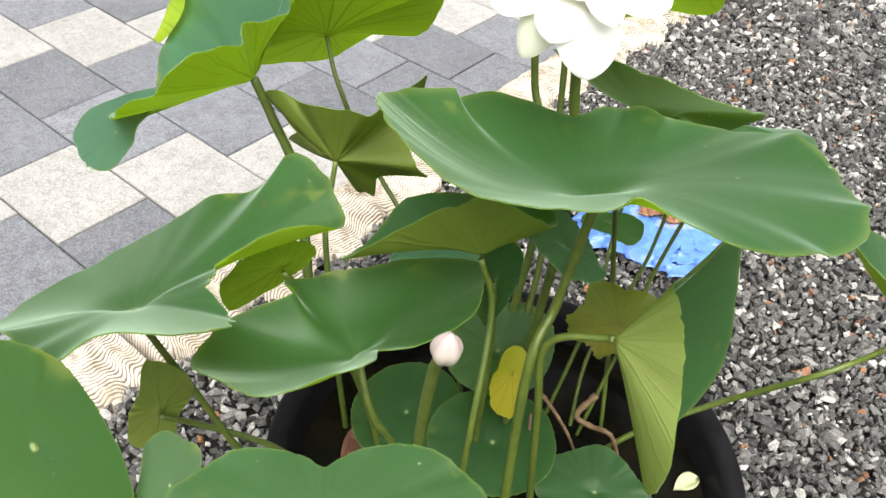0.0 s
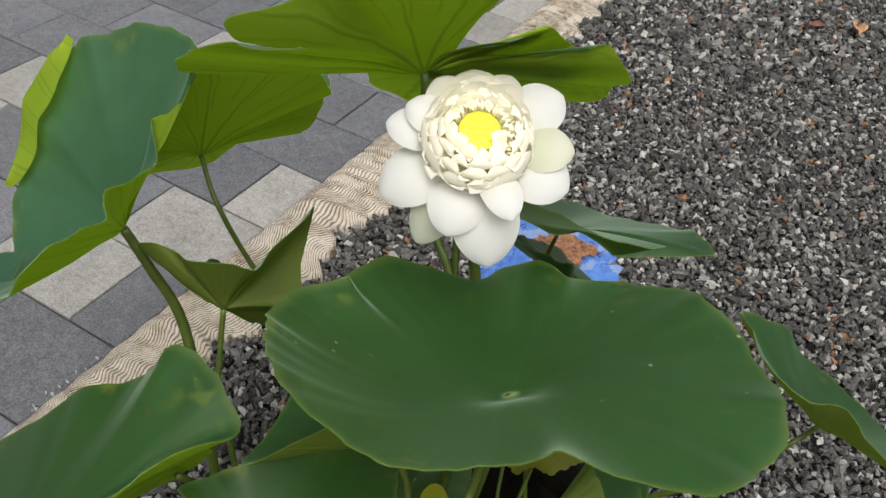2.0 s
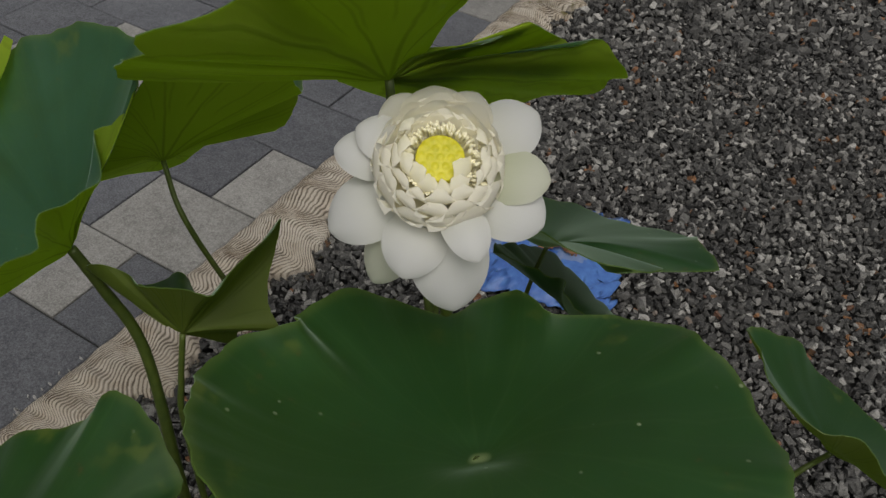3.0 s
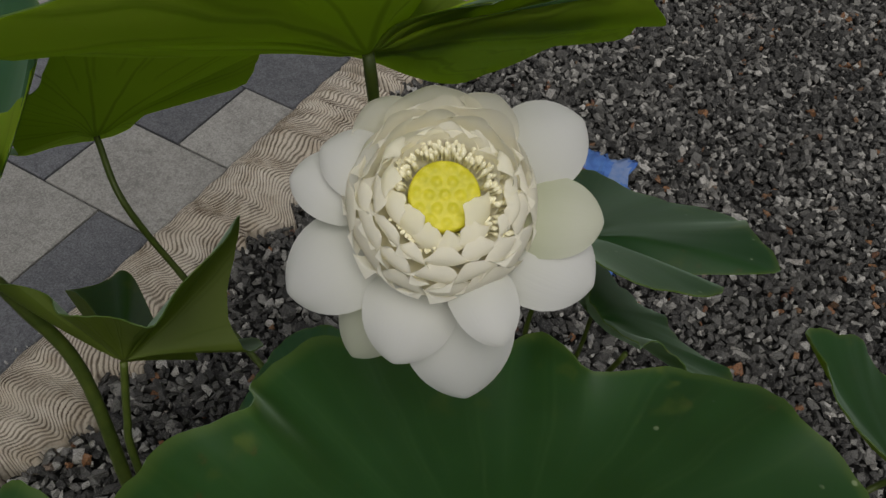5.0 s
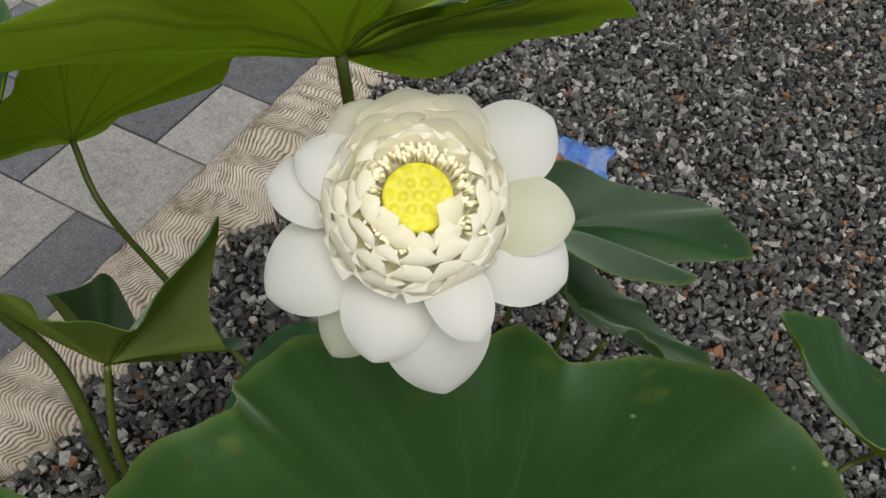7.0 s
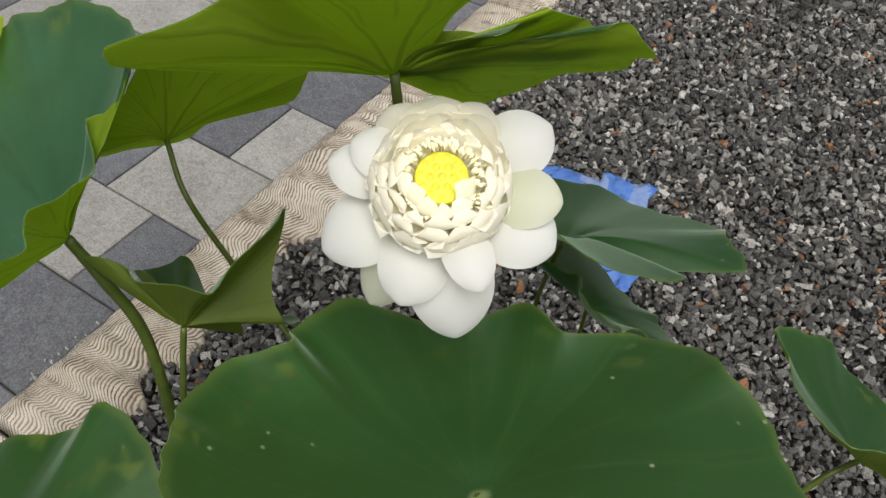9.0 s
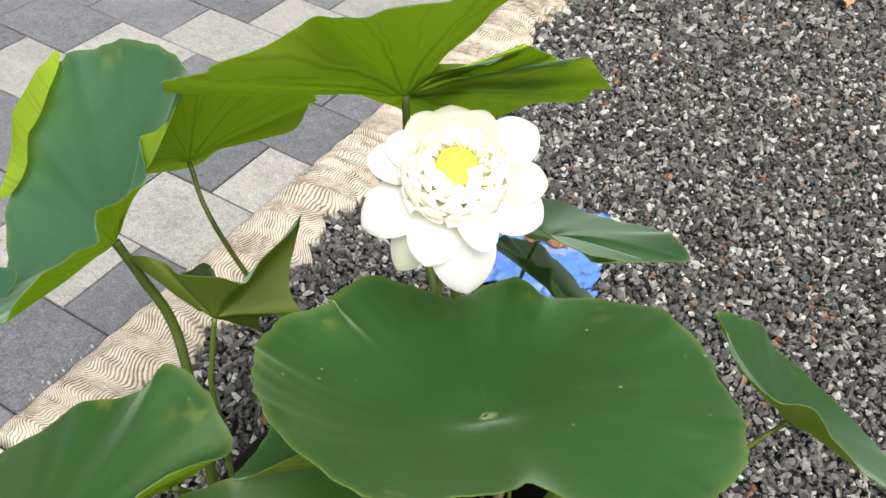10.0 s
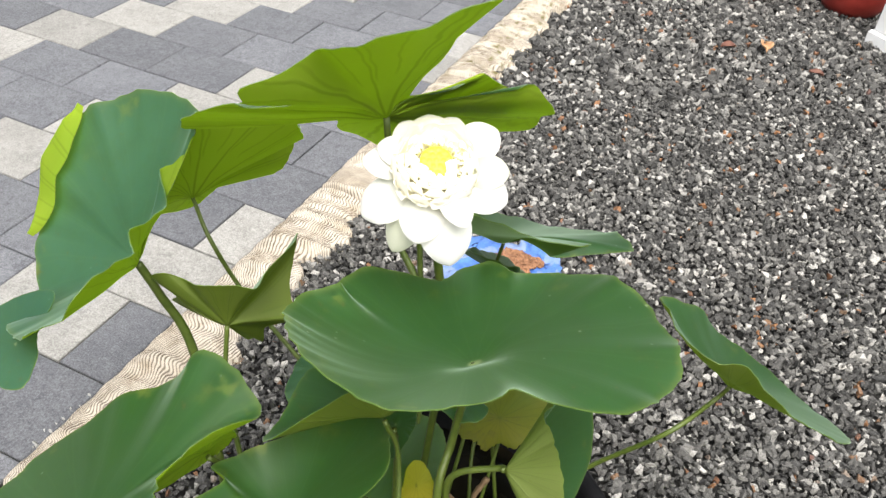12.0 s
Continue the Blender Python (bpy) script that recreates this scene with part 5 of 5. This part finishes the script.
# ---- things on the gravel and in the tub ----
def crumpled_bag():
    """A flattened plastic bag, cut open: a creased sheet with rolled edges."""
    nx, ny = 46, 40
    verts, faces = [], []
    for j in range(ny + 1):
        for i in range(nx + 1):
            x, y = i / nx - 0.5, j / ny - 0.5
            tatter = 0.030 * noise.noise(Vector((9 * x, 9 * y, 4.4))) * (abs(x) > 0.3) + 0.018 * noise.noise(Vector((31 * x, 27 * y, 1.7))) * (abs(x) + abs(y) > 0.55)
            px, py = 0.40 * x + tatter + 0.05 * y, 0.40 * y + 1.2 * tatter - 0.06 * x + (0.04 if x > 0.1 and y > 0.38 else 0.0)
            hump = 0.035 * max(0.0, 1 - (2 * x) ** 4) * max(0.0, 1 - (2 * y) ** 4)
            crease = 0.012 * abs(noise.noise(Vector((7 * x, 7 * y, 0.3)))) + 0.008 * abs(noise.noise(Vector((19 * x, 15 * y, 2.3))))
            verts.append((px, py, 0.004 + hump * 0.6 + crease))
    for j in range(ny):
        for i in range(nx):
            k = j * (nx + 1) + i
            faces.append((k, k + 1, k + nx + 2, k + nx + 1))
    me = mesh_of("sheet", verts, faces, [BLUE, BLUE_PALE])
    slots = []
    for f in faces:
        c = np.mean([verts[v] for v in f], axis=0)
        slots.append(1 if noise.noise(Vector((14 * c[0], 14 * c[1], 5.0))) > 0.10 and c[1] > -0.04 else 0)
    me.polygons.foreach_set("material_index", slots)
    thicken(me, 0.002)
    bag = thing("plastic_bag", (0.67, 2.15, 0.0), "blue printed plastic bag lying flat and open on the gravel", "plastic bag")
    bag.rotation_euler = (0, 0, radians(-12))
    part("sheet", me, bag)
    return bag


crumpled_bag()


def chip_heap(at, rx, ry, count):
    """Loose coir chips in one mesh."""
    rnd = np.random.RandomState(8)
    verts, faces = [], []
    box = np.array([(-1, -1, -1), (1, -1, -1), (1, 1, -1), (-1, 1, -1), (-0.8, -0.7, 1), (0.7, -0.9, 1), (0.9, 0.8, 1), (-0.7, 0.9, 1)], float)
    quads = [(0, 3, 2, 1), (4, 5, 6, 7), (0, 1, 5, 4), (1, 2, 6, 5), (2, 3, 7, 6), (3, 0, 4, 7)]
    for k in range(count):
        a, q = rnd.rand() * 6.283, rnd.rand() ** 0.5
        q *= 0.75 + 0.35 * math.sin(3 * a + 1) * math.cos(2 * a)
        x, y = rx * q * math.cos(a), ry * q * math.sin(a)
        z = 0.030 + 0.022 * (1 - q * q) + rnd.uniform(-0.006, 0.006)
        m = np.array(Euler(rnd.uniform(-0.7, 0.7, 3) * (1, 1, 4.5)).to_matrix())
        p = (box + rnd.uniform(-0.3, 0.3, (8, 3))) * (rnd.uniform(0.005, 0.012), rnd.uniform(0.003, 0.006), rnd.uniform(0.0015, 0.003))
        o = len(verts)
        verts.extend(p @ m.T + (x, y, z))
        faces.extend(tuple(o + i for i in f) for f in quads)
    ob = new("coir_chips", mesh_of("coir_chips", verts, faces, CHIPS, smooth=False))
    ob.location = at
    return tagged(ob, "reddish-brown coir chips spilling out of the blue bag", "coir chips", kind="stuff")


chip_heap((0.70, 2.19, 0.0), 0.115, 0.085, 900)


def flower_pot(at, r, h, label):
    pot = thing("flower_pot", at, label, "flower pot", "dark red pots on the gravel")
    part("pot_wall", lathe("pot_wall", [(r * 0.70, -0.02), (r * 0.86, 0.03), (r * 0.98, h * 0.35), (r, h * 0.6), (r * 0.96, h * 0.86), (r * 1.04, h * 0.9), (r * 1.05, h), (r * 0.95, h), (r * 0.90, h * 0.88), (r * 0.85, h * 0.7)], RED_POT, 48), pot)
    part("soil", disc("soil", r * 0.885, h * 0.85, MUD, 48), pot, "dark potting soil")
    return pot


flower_pot((3.20, 4.48, 0.0), 0.21, 0.30, "round dark red glazed pot standing on the gravel")
flower_pot((2.66, 4.72, 0.0), 0.20, 0.28, "dark red glazed pot beside the gravel's far side")


def white_stand(at):
    """The foot of a white-painted plinth block."""
    stand = thing("plinth", at, "white-painted square plinth standing on the gravel", "plinth")
    for name, w, z0, z1 in (("foot", 0.17, -0.02, 0.06), ("shaft", 0.15, 0.06, 0.40)):
        bm = bmesh.new()
        bmesh.ops.create_cube(bm, size=1.0)
        bmesh.ops.scale(bm, vec=(2 * w, 2 * w, z1 - z0), verts=bm.verts)
        bmesh.ops.translate(bm, vec=(0, 0, (z0 + z1) / 2), verts=bm.verts)
        bmesh.ops.bevel(bm, geom=bm.edges[:], offset=0.008, segments=2, affect="EDGES")
        part(name, bm_mesh(name, bm, WHITE_PAINT, False), stand)
    stand.rotation_euler = (0, 0, radians(20))


white_stand((3.26, 3.93, 0.0))


def dry_leaf(at, turn, size, material, label):
    n, m = 10, 7
    verts, faces = [], []
    for i in range(n):
        t = i / (n - 1)
        half = 0.42 * math.sin(math.pi * min(1, t * 0.96 + 0.03)) ** 0.8
        for k in range(m):
            x = k / (m - 1) * 2 - 1
            verts.append(((t - 0.5) * size * 1.5, x * half * size, size * (0.10 + 0.25 * x * x + 0.15 * math.sin(3 * t) + 0.05 * math.sin(7 * t + 3 * x))))
    for i in range(n - 1):
        for k in range(m - 1):
            q = i * m + k
            faces.append((q, q + 1, q + m + 1, q + m))
    me = mesh_of("dry_leaf", verts, faces, material)
    thicken(me, 0.0012)
    ob = new("dry_leaf", me)
    ob.location, ob.rotation_euler = at, (0.1, 0.12, radians(turn))
    return tagged(ob, label, "dry leaf", "fallen leaves on the gravel")


dry_leaf((2.395, 3.894, 0.004), 70, 0.085, DRY, "pale brown fallen leaf curled on the gravel")
dry_leaf((2.20, 3.92, 0.0), 10, 0.06, DRY_DARK, "dark red-brown fallen leaf on the gravel")
dry_leaf((2.55, 3.62, 0.0), -20, 0.05, DRY_DARK, "dark red-brown fallen leaf on the gravel")
dry_leaf((0.019, 0.901, 0.43), 65, 0.075, DRY_DARK, "brown dead lotus leaf scrap in the dark water")
dry_leaf((0.555, 0.936, 0.418), 35, 0.035, PETAL_OLD, "fallen greenish-white petal on the tub's water")


def old_stalk(points, r, label):
    ob = new("withered_stalk", tube("withered_stalk", [tuple(np.subtract(p, points[0])) for p in points], r, r * 0.6, OLD_STEM, rough=0.3))
    ob.location = points[0]
    return tagged(ob, label, "withered stalk", "withered stalks in the tub")


for points, r in (
    (((0.395, 1.034, 0.50), (0.368, 1.018, 0.46), (0.394, 1.006, 0.45), (0.425, 0.986, 0.46), (0.449, 0.98, 0.405)), 0.006),
    (((0.304, 1.018, 0.50), (0.334, 1.012, 0.46), (0.357, 0.989, 0.44), (0.375, 0.977, 0.405)), 0.004),
    (((0.30, 0.93, 0.415), (0.285, 0.90, 0.50), (0.28, 0.93, 0.56)), 0.004),
    (((0.013, 0.926, 0.50), (0.001, 0.914, 0.46), (0.017, 0.904, 0.405)), 0.006),
    (((0.06, 0.85, 0.415), (0.05, 0.83, 0.50), (0.02, 0.80, 0.58)), 0.004),
    (((0.30, 1.14, 0.415), (0.27, 1.17, 0.50), (0.24, 1.19, 0.58)), 0.004),
    (((0.50, 0.80, 0.415), (0.54, 0.78, 0.43), (0.56, 0.74, 0.43)), 0.003),
):
    old_stalk(points, r, "brown withered lotus stalk bent in the dark water")


def bare_stem(points, r):
    """A leaf stalk whose blade is hidden by the leaves above it."""
    ob = new("lotus_stalk", tube("lotus_stalk", [tuple(np.subtract(p, points[0])) for p in points], r, r * 1.1, STEM))
    ob.location = points[0]
    return tagged(ob, "slender green lotus stalk rising from the tub", "lotus stalk", "lotus stalks rising from the tub")


for points, r in (
    (((0.327, 0.95, 0.987), (0.364, 1.064, 0.808), (0.4, 1.088, 0.604), (0.42, 1.032, 0.40)), 0.0036),
    (((0.467, 1.10, 0.88), (0.45, 1.13, 0.70), (0.418, 1.07, 0.58), (0.374, 1.01, 0.40)), 0.0032),
    (((0.252, 1.22, 1.08), (0.262, 1.18, 0.90), (0.262, 1.08, 0.70), (0.22, 0.98, 0.38)), 0.0050),
):
    bare_stem(points, r)


def mortar_crumbs():
    """Pale mortar left along the joint between the paving and the edging."""
    rnd = np.random.RandomState(21)
    verts, faces = [], []
    for k in range(11):
        c = plan(EDGE_U - abs(rnd.normal(0, 0.012)) - 0.006, V0 + rnd.choice((-0.69, -0.82)) + rnd.normal(0, 0.035))
        n = 6
        o = len(verts)
        r = rnd.uniform(0.0015, 0.005)
        turn = rnd.rand() * 6.28
        for z, grow in ((-0.002, 1.0), (0.0035, 0.8)):
            for i in range(n):
                a = 2 * math.pi * i / n
                q = r * grow * rnd.uniform(0.7, 1.2)
                x, y = 2.2 * q * math.cos(a), q * math.sin(a)
                verts.append((c[0] + x * math.cos(turn) - y * math.sin(turn), c[1] + x * math.sin(turn) + y * math.cos(turn), z))
        faces.append(tuple(range(o + n, o + 2 * n)))
        faces += [(o + i, o + (i + 1) % n, o + n + (i + 1) % n, o + n + i) for i in range(n)]
    ob = new("mortar_crumbs", mesh_of("mortar_crumbs", verts, faces, MORTAR, smooth=False))
    return tagged(ob, "pale mortar crumbs along the paving's edge", "mortar crumbs", kind="stuff")


mortar_crumbs()
paving()
